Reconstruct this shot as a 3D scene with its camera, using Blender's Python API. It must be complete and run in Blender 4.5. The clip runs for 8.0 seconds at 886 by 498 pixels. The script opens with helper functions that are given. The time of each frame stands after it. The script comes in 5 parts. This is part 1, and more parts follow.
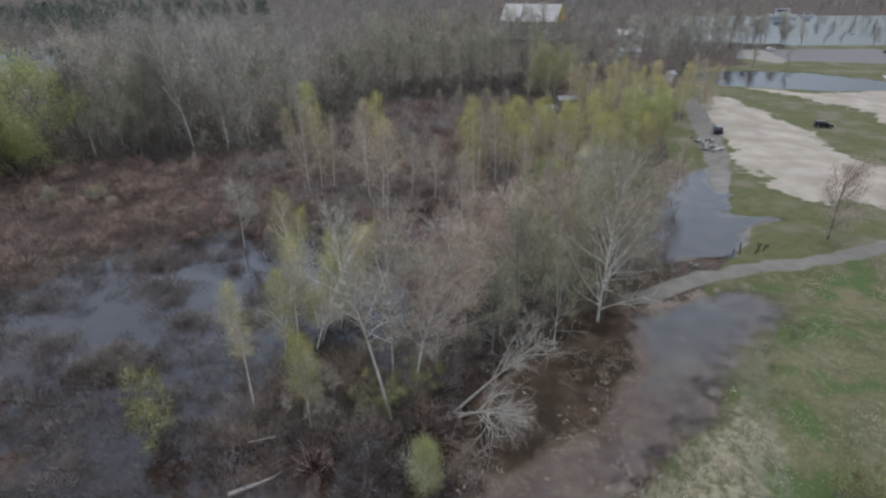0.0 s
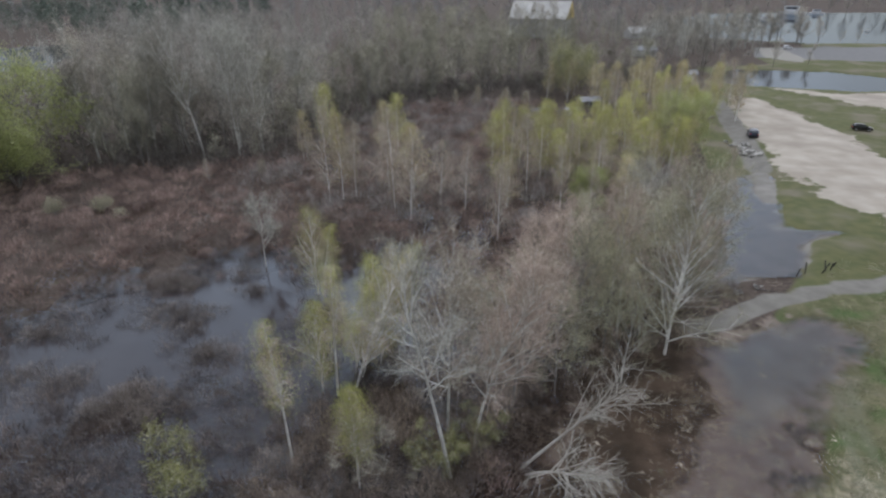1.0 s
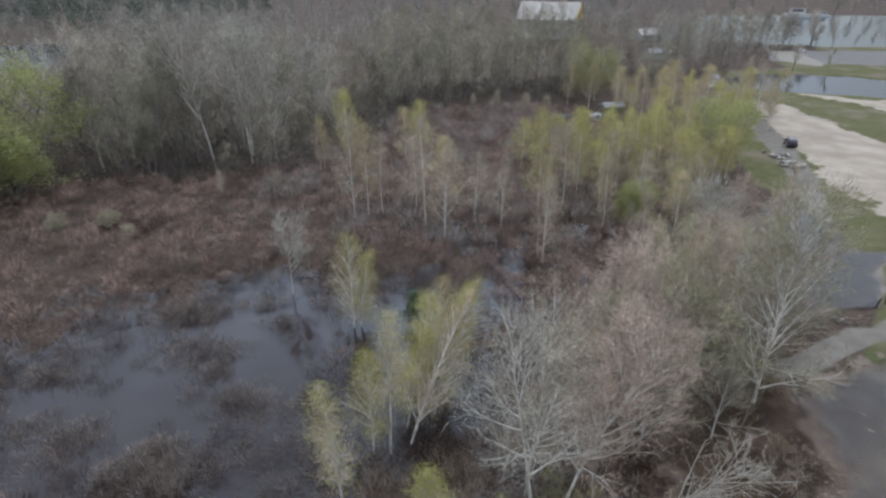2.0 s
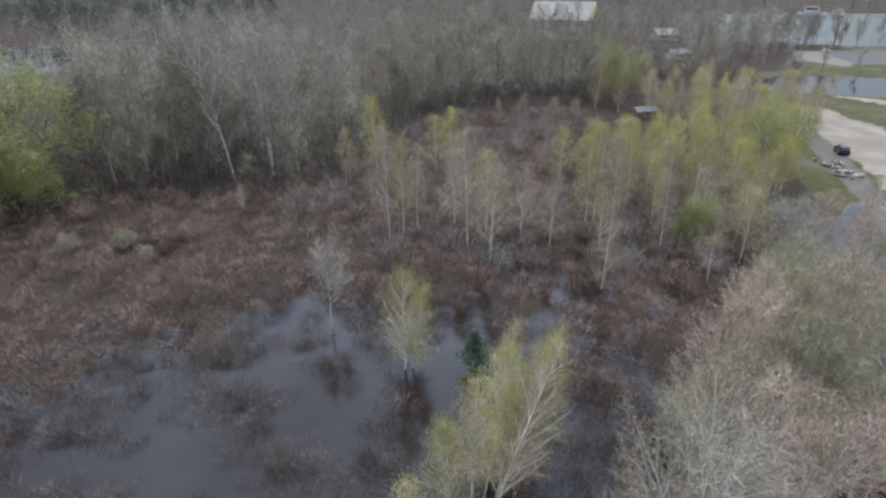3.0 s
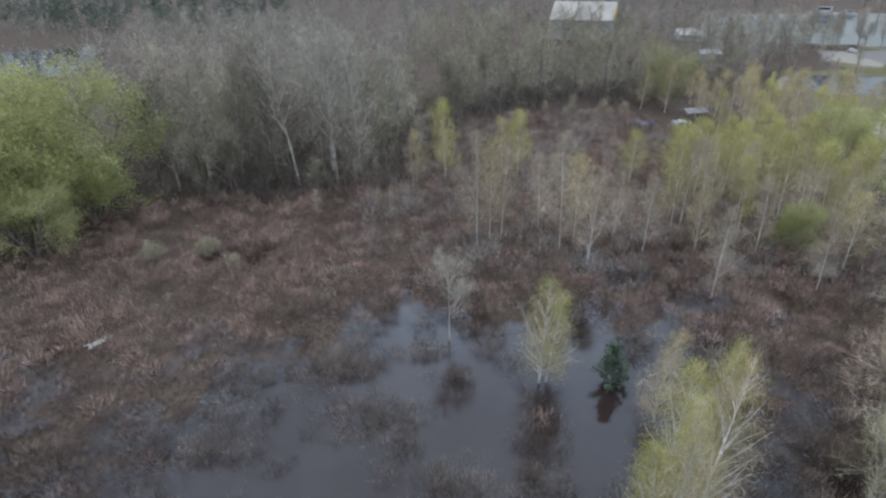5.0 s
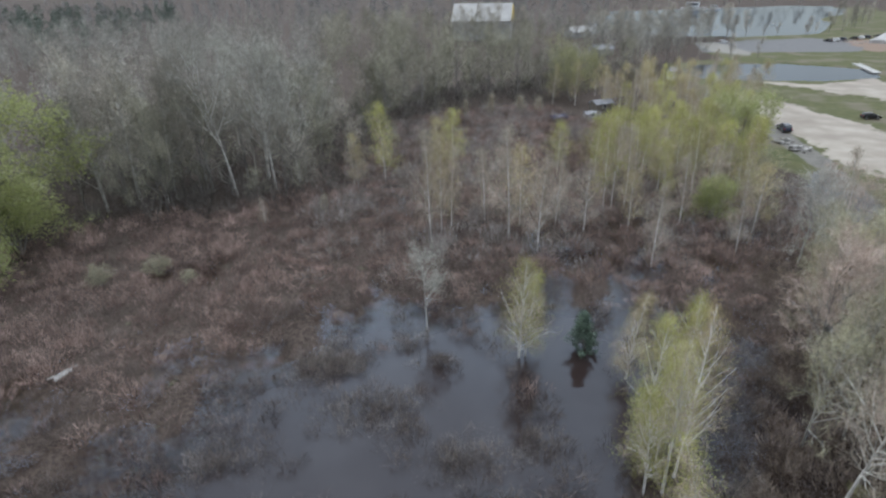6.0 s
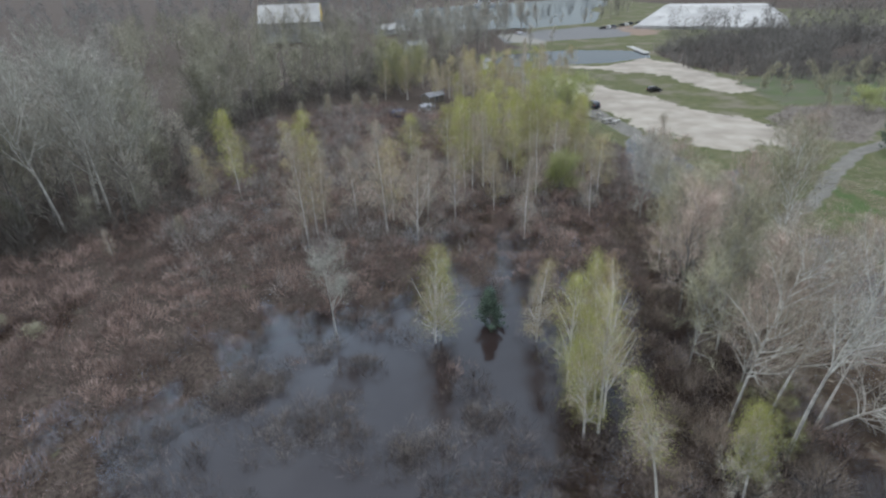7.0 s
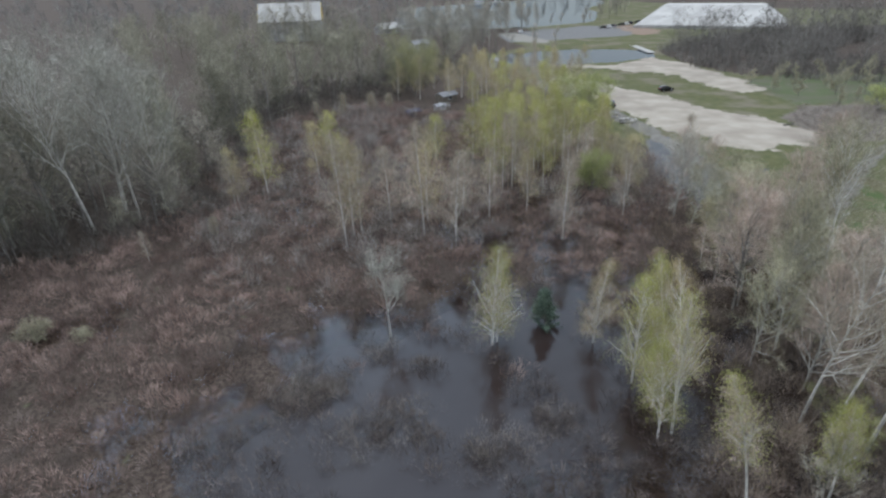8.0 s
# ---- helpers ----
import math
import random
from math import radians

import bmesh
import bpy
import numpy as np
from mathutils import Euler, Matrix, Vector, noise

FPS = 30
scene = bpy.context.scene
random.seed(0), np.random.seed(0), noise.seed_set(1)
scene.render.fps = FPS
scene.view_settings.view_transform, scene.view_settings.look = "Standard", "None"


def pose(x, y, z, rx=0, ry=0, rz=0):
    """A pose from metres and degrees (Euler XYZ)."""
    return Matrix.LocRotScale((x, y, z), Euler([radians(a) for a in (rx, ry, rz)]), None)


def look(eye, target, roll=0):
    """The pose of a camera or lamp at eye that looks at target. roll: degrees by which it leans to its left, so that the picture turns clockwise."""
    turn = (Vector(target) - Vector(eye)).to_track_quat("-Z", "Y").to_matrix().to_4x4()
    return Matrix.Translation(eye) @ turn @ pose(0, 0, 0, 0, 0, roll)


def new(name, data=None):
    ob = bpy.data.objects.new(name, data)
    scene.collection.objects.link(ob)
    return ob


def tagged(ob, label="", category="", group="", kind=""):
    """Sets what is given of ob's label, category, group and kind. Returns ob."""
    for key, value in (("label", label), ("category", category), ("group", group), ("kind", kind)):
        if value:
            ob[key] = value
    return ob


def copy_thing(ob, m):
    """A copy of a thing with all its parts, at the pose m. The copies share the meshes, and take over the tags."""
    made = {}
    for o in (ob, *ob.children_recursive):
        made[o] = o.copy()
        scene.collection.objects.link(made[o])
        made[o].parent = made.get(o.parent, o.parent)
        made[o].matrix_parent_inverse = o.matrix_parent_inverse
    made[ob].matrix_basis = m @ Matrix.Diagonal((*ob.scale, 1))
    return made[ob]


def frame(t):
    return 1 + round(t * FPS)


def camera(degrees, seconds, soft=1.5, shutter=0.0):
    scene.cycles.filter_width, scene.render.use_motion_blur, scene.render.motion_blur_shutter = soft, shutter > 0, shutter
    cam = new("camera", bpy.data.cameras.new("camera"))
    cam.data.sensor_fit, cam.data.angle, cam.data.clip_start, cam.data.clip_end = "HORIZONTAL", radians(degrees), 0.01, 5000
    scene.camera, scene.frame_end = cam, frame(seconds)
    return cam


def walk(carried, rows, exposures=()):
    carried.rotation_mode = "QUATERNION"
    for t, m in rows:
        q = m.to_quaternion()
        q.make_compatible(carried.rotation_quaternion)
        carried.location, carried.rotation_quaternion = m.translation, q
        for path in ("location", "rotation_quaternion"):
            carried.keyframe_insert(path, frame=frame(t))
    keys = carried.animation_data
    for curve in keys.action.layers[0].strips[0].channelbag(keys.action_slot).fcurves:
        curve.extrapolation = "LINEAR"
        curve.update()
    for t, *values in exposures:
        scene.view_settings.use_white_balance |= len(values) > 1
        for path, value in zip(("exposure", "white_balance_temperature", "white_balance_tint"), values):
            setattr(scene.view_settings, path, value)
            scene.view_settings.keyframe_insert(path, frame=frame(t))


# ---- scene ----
cam = camera(76.1, 8.0, soft=2.4)
PATH = [
    (0, (1.545, -0.508, 37.66), (1.477, 1.292, 36.791), -0.5),
    (0.5, (-1.461, 3.098, 37.564), (-1.524, 4.896, 36.69), -0.5),
    (1, (-4.296, 6.695, 37.485), (-4.36, 8.491, 36.608), -0.5),
    (1.5, (-7.326, 10.389, 37.527), (-7.386, 12.184, 36.647), -0.3),
    (1.7, (-8.819, 11.906, 37.476), (-8.866, 13.702, 36.598), -0.0),
    (3, (-17.321, 22.289, 37.185), (-17.376, 24.085, 36.307), -0.4),
    (3.5, (-20.999, 24.61, 37.143), (-21.049, 26.407, 36.265), -0.3),
    (4, (-24.466, 25.463, 37.223), (-24.514, 27.259, 36.343), -0.4),
    (4.5, (-27.846, 25.081, 37.252), (-27.893, 26.876, 36.372), -0.4),
    (4.7, (-29.167, 24.687, 37.265), (-29.215, 26.483, 36.385), -0.4),
    (5.5, (-34.45, 22.3, 37.68), (-34.475, 24.095, 36.808), -0.9),
    (5.8, (-36.404, 21.208, 37.836), (-36.284, 23.004, 36.965), -1.3),
    (6, (-37.892, 21.12, 37.761), (-37.633, 22.901, 36.888), -1.4),
    (6.5, (-41.552, 21.695, 37.484), (-40.931, 23.38, 36.603), -1.9),
    (7, (-45.187, 22.84, 37.441), (-44.376, 24.438, 36.553), -2.1),
    (7.5, (-48.611, 24.417, 37.557), (-47.777, 26.003, 36.669), -2.0),
    (8, (-51.538, 26.539, 37.871), (-50.698, 28.119, 36.978), -1.9),
]
walk(cam, [(t, look(eye, target, roll)) for t, eye, target, roll in PATH], [(0.0, 0.42, 7450, 11), (1.5, 0.53, 7450, 11), (4.5, 0.72, 7300, 8.5), (6.0, 0.72, 7270, 7.5), (6.5, 0.67, 7250, 6.5), (8.0, 0.64, 7250, 6.5)])

# ---- sky and light: a dull overcast day ----
SUN_UP, SUN_TURN = 46.0, 0.0
world = bpy.data.worlds.new("overcast")
scene.world = world
world.use_nodes = True
wn, wl = world.node_tree.nodes, world.node_tree.links
sky = wn.new("ShaderNodeTexSky")
sky.sky_type, sky.sun_disc = "NISHITA", False
sky.sun_elevation, sky.sun_rotation = radians(SUN_UP), radians(SUN_TURN)
sky.air_density, sky.dust_density, sky.ozone_density = 1.0, 1.0, 1.0
# a layer of broken cloud under the blue, brightest round the hidden sun
coord, dot, glow, puffs, spread, deck, veil = (wn.new("ShaderNode" + k) for k in ("TexCoord", "VectorMath", "MapRange", "TexNoise", "MapRange", "MixRGB", "MixRGB"))
dot.operation = "DOT_PRODUCT"
dot.inputs[1].default_value = (math.sin(radians(SUN_TURN)) * math.cos(radians(SUN_UP)), math.cos(radians(SUN_TURN)) * math.cos(radians(SUN_UP)), math.sin(radians(SUN_UP)))
wl.new(coord.outputs["Generated"], dot.inputs[0])
glow.interpolation_type = "SMOOTHSTEP"
for k, v in zip((1, 2, 3, 4), (0.6, 1.0, 5.3, 11.5)):
    glow.inputs[k].default_value = v
wl.new(dot.outputs["Value"], glow.inputs[0])
wl.new(coord.outputs["Generated"], puffs.inputs["Vector"])
puffs.inputs["Scale"].default_value, puffs.inputs["Detail"].default_value = 2.6, 4.0
for k, v in zip((1, 2, 3, 4), (0.3, 0.7, 0.72, 1.25)):
    spread.inputs[k].default_value = v
wl.new(puffs.outputs[0], spread.inputs[0])
bright = wn.new("ShaderNodeMath")
bright.operation = "MULTIPLY"
wl.new(glow.outputs[0], bright.inputs[0])
wl.new(spread.outputs[0], bright.inputs[1])
height, low = wn.new("ShaderNodeSeparateXYZ"), wn.new("ShaderNodeMapRange")
wl.new(coord.outputs["Generated"], height.inputs[0])
wl.new(height.outputs["Z"], low.inputs[0])
for k, v in zip((1, 2, 3, 4), (0.0, 0.55, 0.06, 1.14)):
    low.inputs[k].default_value = v
dome = wn.new("ShaderNodeMath")
dome.operation = "MULTIPLY"
wl.new(bright.outputs[0], dome.inputs[0])
wl.new(low.outputs[0], dome.inputs[1])
deck.blend_type, deck.inputs[0].default_value, deck.inputs[1].default_value = "MULTIPLY", 1.0, (0.76, 0.91, 1.20, 1)
wl.new(dome.outputs[0], deck.inputs[2])
veil.inputs[0].default_value = 0.95
wl.new(sky.outputs[0], veil.inputs[1])
wl.new(deck.outputs[0], veil.inputs[2])
wl.new(veil.outputs[0], wn["Background"].inputs[0])
wn["Background"].inputs[1].default_value = 0.15
sun = new("sun", bpy.data.lights.new("sun", "SUN"))
sun.data.energy, sun.data.angle, sun.data.color = 0.5, radians(120), (1.0, 0.97, 0.92)
sun.matrix_world = look((0, 0, 100), Vector((0, 0, 100)) - Vector((math.sin(radians(SUN_TURN)) * math.cos(radians(SUN_UP)), math.cos(radians(SUN_TURN)) * math.cos(radians(SUN_UP)), math.sin(radians(SUN_UP)))))


# ---- materials ----
def nodes_of(name):
    m = bpy.data.materials.new(name)
    m.use_nodes = True
    return m, m.node_tree.nodes, m.node_tree.links


def mixed(n, l, fac, a, b):
    """A colour mix; fac, a and b are sockets or values."""
    x = n.new("ShaderNodeMix")
    x.data_type = "RGBA"
    for k, v in ((0, fac), (6, a), (7, b)):
        if isinstance(v, bpy.types.NodeSocket):
            l.new(v, x.inputs[k])
        elif isinstance(v, (int, float)):
            x.inputs[k].default_value = v
        else:
            x.inputs[k].default_value = (*v, 1)
    return x.outputs[2]


def ranged(n, l, v, lo, hi, out_lo=0.0, out_hi=1.0):
    x = n.new("ShaderNodeMapRange")
    x.interpolation_type = "SMOOTHSTEP"
    l.new(v, x.inputs[0])
    for k, a in zip((1, 2, 3, 4), (lo, hi, out_lo, out_hi)):
        x.inputs[k].default_value = a
    return x.outputs[0]


def noise_at(n, l, scale, detail=3.0, stretch=None):
    g = n.new("ShaderNodeNewGeometry").outputs["Position"]
    if stretch:
        mp = n.new("ShaderNodeMapping")
        mp.inputs["Scale"].default_value = stretch
        l.new(g, mp.inputs["Vector"])
        g = mp.outputs[0]
    x = n.new("ShaderNodeTexNoise")
    x.inputs["Scale"].default_value, x.inputs["Detail"].default_value = scale, detail
    l.new(g, x.inputs["Vector"])
    return x.outputs[0]


def bumped(n, l, height, strength, distance):
    b = n.new("ShaderNodeBump")
    b.inputs["Strength"].default_value, b.inputs["Distance"].default_value = strength, distance
    l.new(height, b.inputs["Height"])
    l.new(b.outputs[0], n["Principled BSDF"].inputs["Normal"])


def surface(name, dark, light, scale=3.0, rough=0.8, bump=0.0, metal=0.0, island=0.0, object_random=0.0, leafy=0.0, spec=0.3, broad=0.0, tone=0.0):
    """A surface that runs between two colours by noise, and, where asked, from piece to piece and from object to object."""
    m, n, l = nodes_of(name)
    p = n["Principled BSDF"]
    p.inputs["Roughness"].default_value, p.inputs["Metallic"].default_value, p.inputs["Specular IOR Level"].default_value = rough, metal, spec
    grain = noise_at(n, l, scale)
    c = mixed(n, l, ranged(n, l, grain, 0.3, 0.7), dark, light)
    for fac, out in ((island, "island"), (object_random, "object")):
        if fac:
            src = n.new("ShaderNodeNewGeometry").outputs["Random Per Island"] if out == "island" else n.new("ShaderNodeObjectInfo").outputs["Random"]
            h = n.new("ShaderNodeHueSaturation")
            l.new(c, h.inputs["Color"])
            l.new(ranged(n, l, src, 0, 1, 1 - fac, 1 + fac), h.inputs["Value"])
            c = h.outputs[0]
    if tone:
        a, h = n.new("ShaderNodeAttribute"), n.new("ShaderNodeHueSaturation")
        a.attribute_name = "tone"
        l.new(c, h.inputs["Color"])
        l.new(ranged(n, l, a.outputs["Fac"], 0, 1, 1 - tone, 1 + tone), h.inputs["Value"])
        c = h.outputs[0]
    if broad:
        h = n.new("ShaderNodeHueSaturation")
        l.new(c, h.inputs["Color"])
        l.new(ranged(n, l, noise_at(n, l, 0.09, 5.0), 0.32, 0.68, 1 - broad, 1 + broad), h.inputs["Value"])
        c = h.outputs[0]
    l.new(c, p.inputs["Base Color"])
    if bump:
        bumped(n, l, grain, 0.6, bump)
    if leafy:
        t = n.new("ShaderNodeBsdfTranslucent")
        l.new(c, t.inputs[0])
        x = n.new("ShaderNodeMixShader")
        x.inputs[0].default_value = leafy
        l.new(p.outputs[0], x.inputs[1])
        l.new(t.outputs[0], x.inputs[2])
        l.new(x.outputs[0], n["Material Output"].inputs[0])
    return m


BIRCH_BARK = surface("birch bark", (0.50, 0.47, 0.43), (0.80, 0.77, 0.73), 2.5, 0.8, 0.02)
PALE_BARK = surface("poplar bark", (0.40, 0.375, 0.34), (0.66, 0.64, 0.58), 1.5, 0.85, 0.03, object_random=0.15)
GREY_BARK = surface("grey bark", (0.13, 0.12, 0.11), (0.27, 0.25, 0.23), 2.0, 0.9, 0.03, object_random=0.2)
DARK_BARK = surface("wet dark bark", (0.03, 0.026, 0.024), (0.09, 0.08, 0.07), 2.0, 0.7, 0.03)
PALE_TWIG = surface("pale twigs", (0.33, 0.275, 0.218), (0.50, 0.432, 0.350), 0.8, 0.9, island=0.3, object_random=0.15)
POPLAR_BARK = surface("grey poplar bark", (0.29, 0.275, 0.245), (0.48, 0.46, 0.415), 1.5, 0.85, 0.03, object_random=0.2)
POPLAR_TWIG = surface("whitish poplar twigs", (0.285, 0.275, 0.235), (0.45, 0.435, 0.38), 0.8, 0.9, island=0.3, object_random=0.12)
DEAD_BARK = surface("bleached dead wood", (0.34, 0.312, 0.272), (0.50, 0.468, 0.415), 1.2, 0.9, 0.02)
DEAD_TWIG = surface("bleached dead twigs", (0.33, 0.302, 0.262), (0.48, 0.448, 0.40), 0.8, 0.9, island=0.2)
GREY_TWIG = surface("grey brown twigs", (0.262, 0.238, 0.196), (0.43, 0.395, 0.33), 0.5, 0.9, island=0.35, object_random=0.3)
PINK_TWIG = surface("reddish twigs", (0.352, 0.268, 0.220), (0.535, 0.428, 0.360), 0.5, 0.9, island=0.3, object_random=0.1)
WOOD_TWIG = surface("olive grey twigs of the wood", (0.19, 0.18, 0.132), (0.32, 0.305, 0.232), 0.4, 0.9, island=0.35, object_random=0.45)
OLIVE_TWIG = surface("olive budding twigs", (0.28, 0.262, 0.175), (0.43, 0.405, 0.28), 0.4, 0.9, island=0.35, object_random=0.15)
LEAF_YELLOW = surface("young birch leaves", (0.36, 0.368, 0.115), (0.49, 0.488, 0.182), 0.35, 0.6, island=0.14, object_random=0.22, leafy=0.5)
LEAF_ORANGE = surface("birch catkins and buds", (0.385, 0.335, 0.17), (0.52, 0.465, 0.255), 0.35, 0.7, island=0.14, object_random=0.15, leafy=0.5)
LEAF_OCHRE = surface("ochre birch catkins", (0.42, 0.345, 0.16), (0.56, 0.47, 0.24), 0.35, 0.7, island=0.14, leafy=0.5)
LEAF_GREEN = surface("young willow leaves", (0.30, 0.33, 0.13), (0.43, 0.455, 0.205), 0.3, 0.6, island=0.14, object_random=0.12, leafy=0.5)
LEAF_OLIVE = surface("olive green young leaves", (0.26, 0.262, 0.125), (0.385, 0.38, 0.195), 0.3, 0.6, island=0.16, leafy=0.5)
LEAF_PALE = surface("sparse pale buds", (0.315, 0.285, 0.215), (0.43, 0.395, 0.31), 0.3, 0.7, island=0.14, leafy=0.5)
LEAF_DARK = surface("olive green bush leaves", (0.155, 0.155, 0.065), (0.28, 0.272, 0.11), 0.4, 0.6, island=0.25, leafy=0.3)
LEAF_LIME = surface("bright lime green leaves", (0.34, 0.35, 0.11), (0.48, 0.475, 0.175), 0.35, 0.6, island=0.16, leafy=0.5)
NEEDLES = surface("pine needles", (0.07, 0.105, 0.078), (0.14, 0.19, 0.135), 1.0, 0.6, island=0.4)


# ---- numbers over the plan ----
rng = np.random.default_rng(7)
TABLE = rng.random((256, 256))


def field(x, y, size, shift=0):
    """Smooth noise from 0 to 1 over the plan, with blotches of that size."""
    x, y = np.asarray(x, float) / size + 17.3 * shift, np.asarray(y, float) / size + 41.7 * shift
    i, j = np.floor(x).astype(int), np.floor(y).astype(int)
    u, v = x - i, y - j
    u, v = u * u * (3 - 2 * u), v * v * (3 - 2 * v)
    a, b, c, d = (TABLE[(i + p) % 256, (j + q) % 256] for p, q in ((0, 0), (1, 0), (0, 1), (1, 1)))
    return (a * (1 - u) + b * u) * (1 - v) + (c * (1 - u) + d * u) * v


def to_line(x, y, line, closed=False):
    """The distance of places from a line of points."""
    best = np.full(np.shape(x), 1e9)
    pts = list(line) + ([line[0]] if closed else [])
    for (ax, ay), (bx, by) in zip(pts, pts[1:]):
        dx, dy = bx - ax, by - ay
        t = np.clip(((x - ax) * dx + (y - ay) * dy) / (dx * dx + dy * dy), 0, 1)
        best = np.minimum(best, np.hypot(x - ax - t * dx, y - ay - t * dy))
    return best


def inside(x, y, shape):
    """How far places lie within a shape (outside: minus)."""
    odd = np.zeros(np.shape(x), bool)
    for (ax, ay), (bx, by) in zip(shape, shape[1:] + shape[:1]):
        cut = (ay > y) != (by > y)
        odd ^= cut & (x < (bx - ax) * (y - ay) / ((by - ay) or 1e-9) + ax)
    return np.where(odd, 1, -1) * to_line(x, y, shape, True)


def step(v, lo, hi):
    t = np.clip((v - lo) / (hi - lo), 0, 1)
    return t * t * (3 - 2 * t)


TRACK = [(22.5, 62.4), (25.8, 63.3), (30.5, 66.3), (35.2, 68.8), (44.4, 71.8), (53.4, 73.8), (66, 79), (83, 84), (95, 85), (135, 83)]
WET_EDGE = [(76, 192), (69.5, 166), (64.5, 146), (62, 136), (57.5, 122)]
SWALE = [(-16, 80), (4, 80), (22, 84), (28, 100), (2, 106), (-18, 99)]
LAKE = [(-57, 55), (-51, 67), (-42, 70), (-39, 76), (-29, 75), (-24, 77), (-18, 77), (-12, 70), (-11, 63), (-17, 56), (-22, 52), (-30, 53), (-38, 52), (-44, 44), (-52, 40), (-60, 44)]
MARSH = [(-115, 20), (-104, 92), (-88, 116), (-60, 120), (-43, 140), (-24, 183), (15, 190), (28, 160), (40, 118), (44, 104), (36, 80), (25, 66), (14, 58), (8, 50), (3, 38), (1, 20), (-60, -10)]
FLOOD = [(24.7, 60.8), (31.4, 65), (39.9, 66), (40.5, 60.3), (35.5, 54.2), (26.7, 47), (21.1, 43), (14, 47), (8, 50), (12, 57), (20, 61)]
GROVE = [(-5, 88), (26, 92), (36, 112), (46, 150), (75, 165), (80, 200), (60, 215), (30, 200), (35, 160), (20, 135), (0, 130), (-4, 105)]
BACKLAND = [(8, 160), (46, 120), (54, 150), (66, 168), (72, 196), (84, 215), (84, 245), (20, 230), (5, 200)]
MUD = [(1, 36), (3, 28), (11, 28), (15.5, 32), (20, 37.5), (25.5, 42.5), (28, 46), (22, 50), (14, 56), (8, 52), (3, 44)]
# brown leaf litter, with the trees' dark reflection painted into its colour
TREE_MIRROR_BED = [(10.7, 58.7), (20.5, 61.5), (22.8, 57), (20.8, 49.9), (15.5, 43), (10.4, 37.4), (4.5, 32.8), (1.7, 35.5), (4, 42), (8, 50)]
SEDGE = [(15.5, 31), (19.5, 34.5), (23.4, 39.7), (28, 42), (29.5, 39), (27.4, 33.5), (26, 30)]
RUTS = [[(35.2, 55), (34.7, 53.2), (31.9, 46.3), (30.0, 40.6), (28.4, 36.0), (26, 28)], [(33.4, 54), (33.1, 53.1), (30.3, 46), (28.2, 40), (26.4, 35), (24, 28)]]
DRY_PATCH = [(96, 114), (112, 117), (131, 106), (122, 97), (92, 87), (85, 96), (89, 106)]
ORCHARD = [(112, 120), (126, 112), (146, 98), (190, 90), (185, 125), (150, 150), (130, 150)]
SPIT = [(56, 121), (58, 120.5), (55.5, 112), (52.5, 103), (50.8, 105), (53, 113)]
CHANNEL = [(50.6, 118), (57.6, 122), (59.5, 116.9), (52, 101), (49.1, 92.8), (59.4, 90.3), (50.1, 86.6), (46, 79), (41.8, 76), (35.7, 74.1), (30, 72), (24, 66), (20, 68), (26, 80), (33, 95), (42, 108)]
SAND_A = [(84, 197), (90, 188.7), (92, 154), (87, 127.4), (89, 113), (86, 100), (77, 94.3), (67, 96), (62, 107), (60, 119), (65.5, 134.6), (66, 145.3), (70, 164.5)]
SAND_B = [(104, 212), (117, 201), (148, 206), (147, 190), (138, 166), (123, 135), (114, 138), (118, 160), (119, 178)]
POND = [(92, 228), (97.2, 219), (126, 209.5), (152, 208), (164, 221), (163.6, 226), (144, 250), (111, 256), (96, 246)]
RIVER = [(150, 392), (172, 372), (187, 359), (216, 352), (247, 356), (338, 465), (440, 560), (403, 592), (338, 580), (297, 612), (235, 600), (180, 520)]
INLET = [(-275, 330), (-250, 368), (-216, 325), (-190, 262), (-212, 258), (-240, 285)]
GLADE = [(-320, 350), (-240, 375), (-200, 320), (-146, 190), (-172, 186), (-230, 250)]
LOT = [(133, 291), (200, 270), (228, 290), (232, 322), (190, 335), (150, 326)]
WOODS = [(-104, 117), (-88, 122), (-69, 123), (-54, 124), (-45, 139), (-35, 161), (-25, 182), (-8, 197), (6, 203), (20, 200), (60, 225), (85, 240), (80, 300), (110, 350), (60, 420), (-300, 420), (-320, 150)]
FAR_WOODS = [(-3900, 300), (-320, 150), (60, 350), (130, 400), (150, 480), (185, 545), (235, 612), (298, 626), (340, 594), (405, 606), (460, 560), (420, 420), (460, 200), (3900, 200), (3900, 3900), (-3900, 3900)]
BANKWOOD = [(84, 245), (96, 262), (130, 270), (134, 292), (150, 328), (178, 334), (186, 342), (178, 352), (148, 388), (105, 420), (70, 410), (78, 300)]
THICKET = [(165, 216), (157, 205), (145, 178), (143, 158), (156, 128), (150, 100), (320, 60), (360, 200), (245, 240)]
MEADOW = [(26, 61), (35, 67.5), (45, 70.5), (66, 77), (100, 83), (150, 80), (150, -40), (10, -40), (12, 28), (19.5, 38.5), (28, 46), (37, 54), (41, 61)]


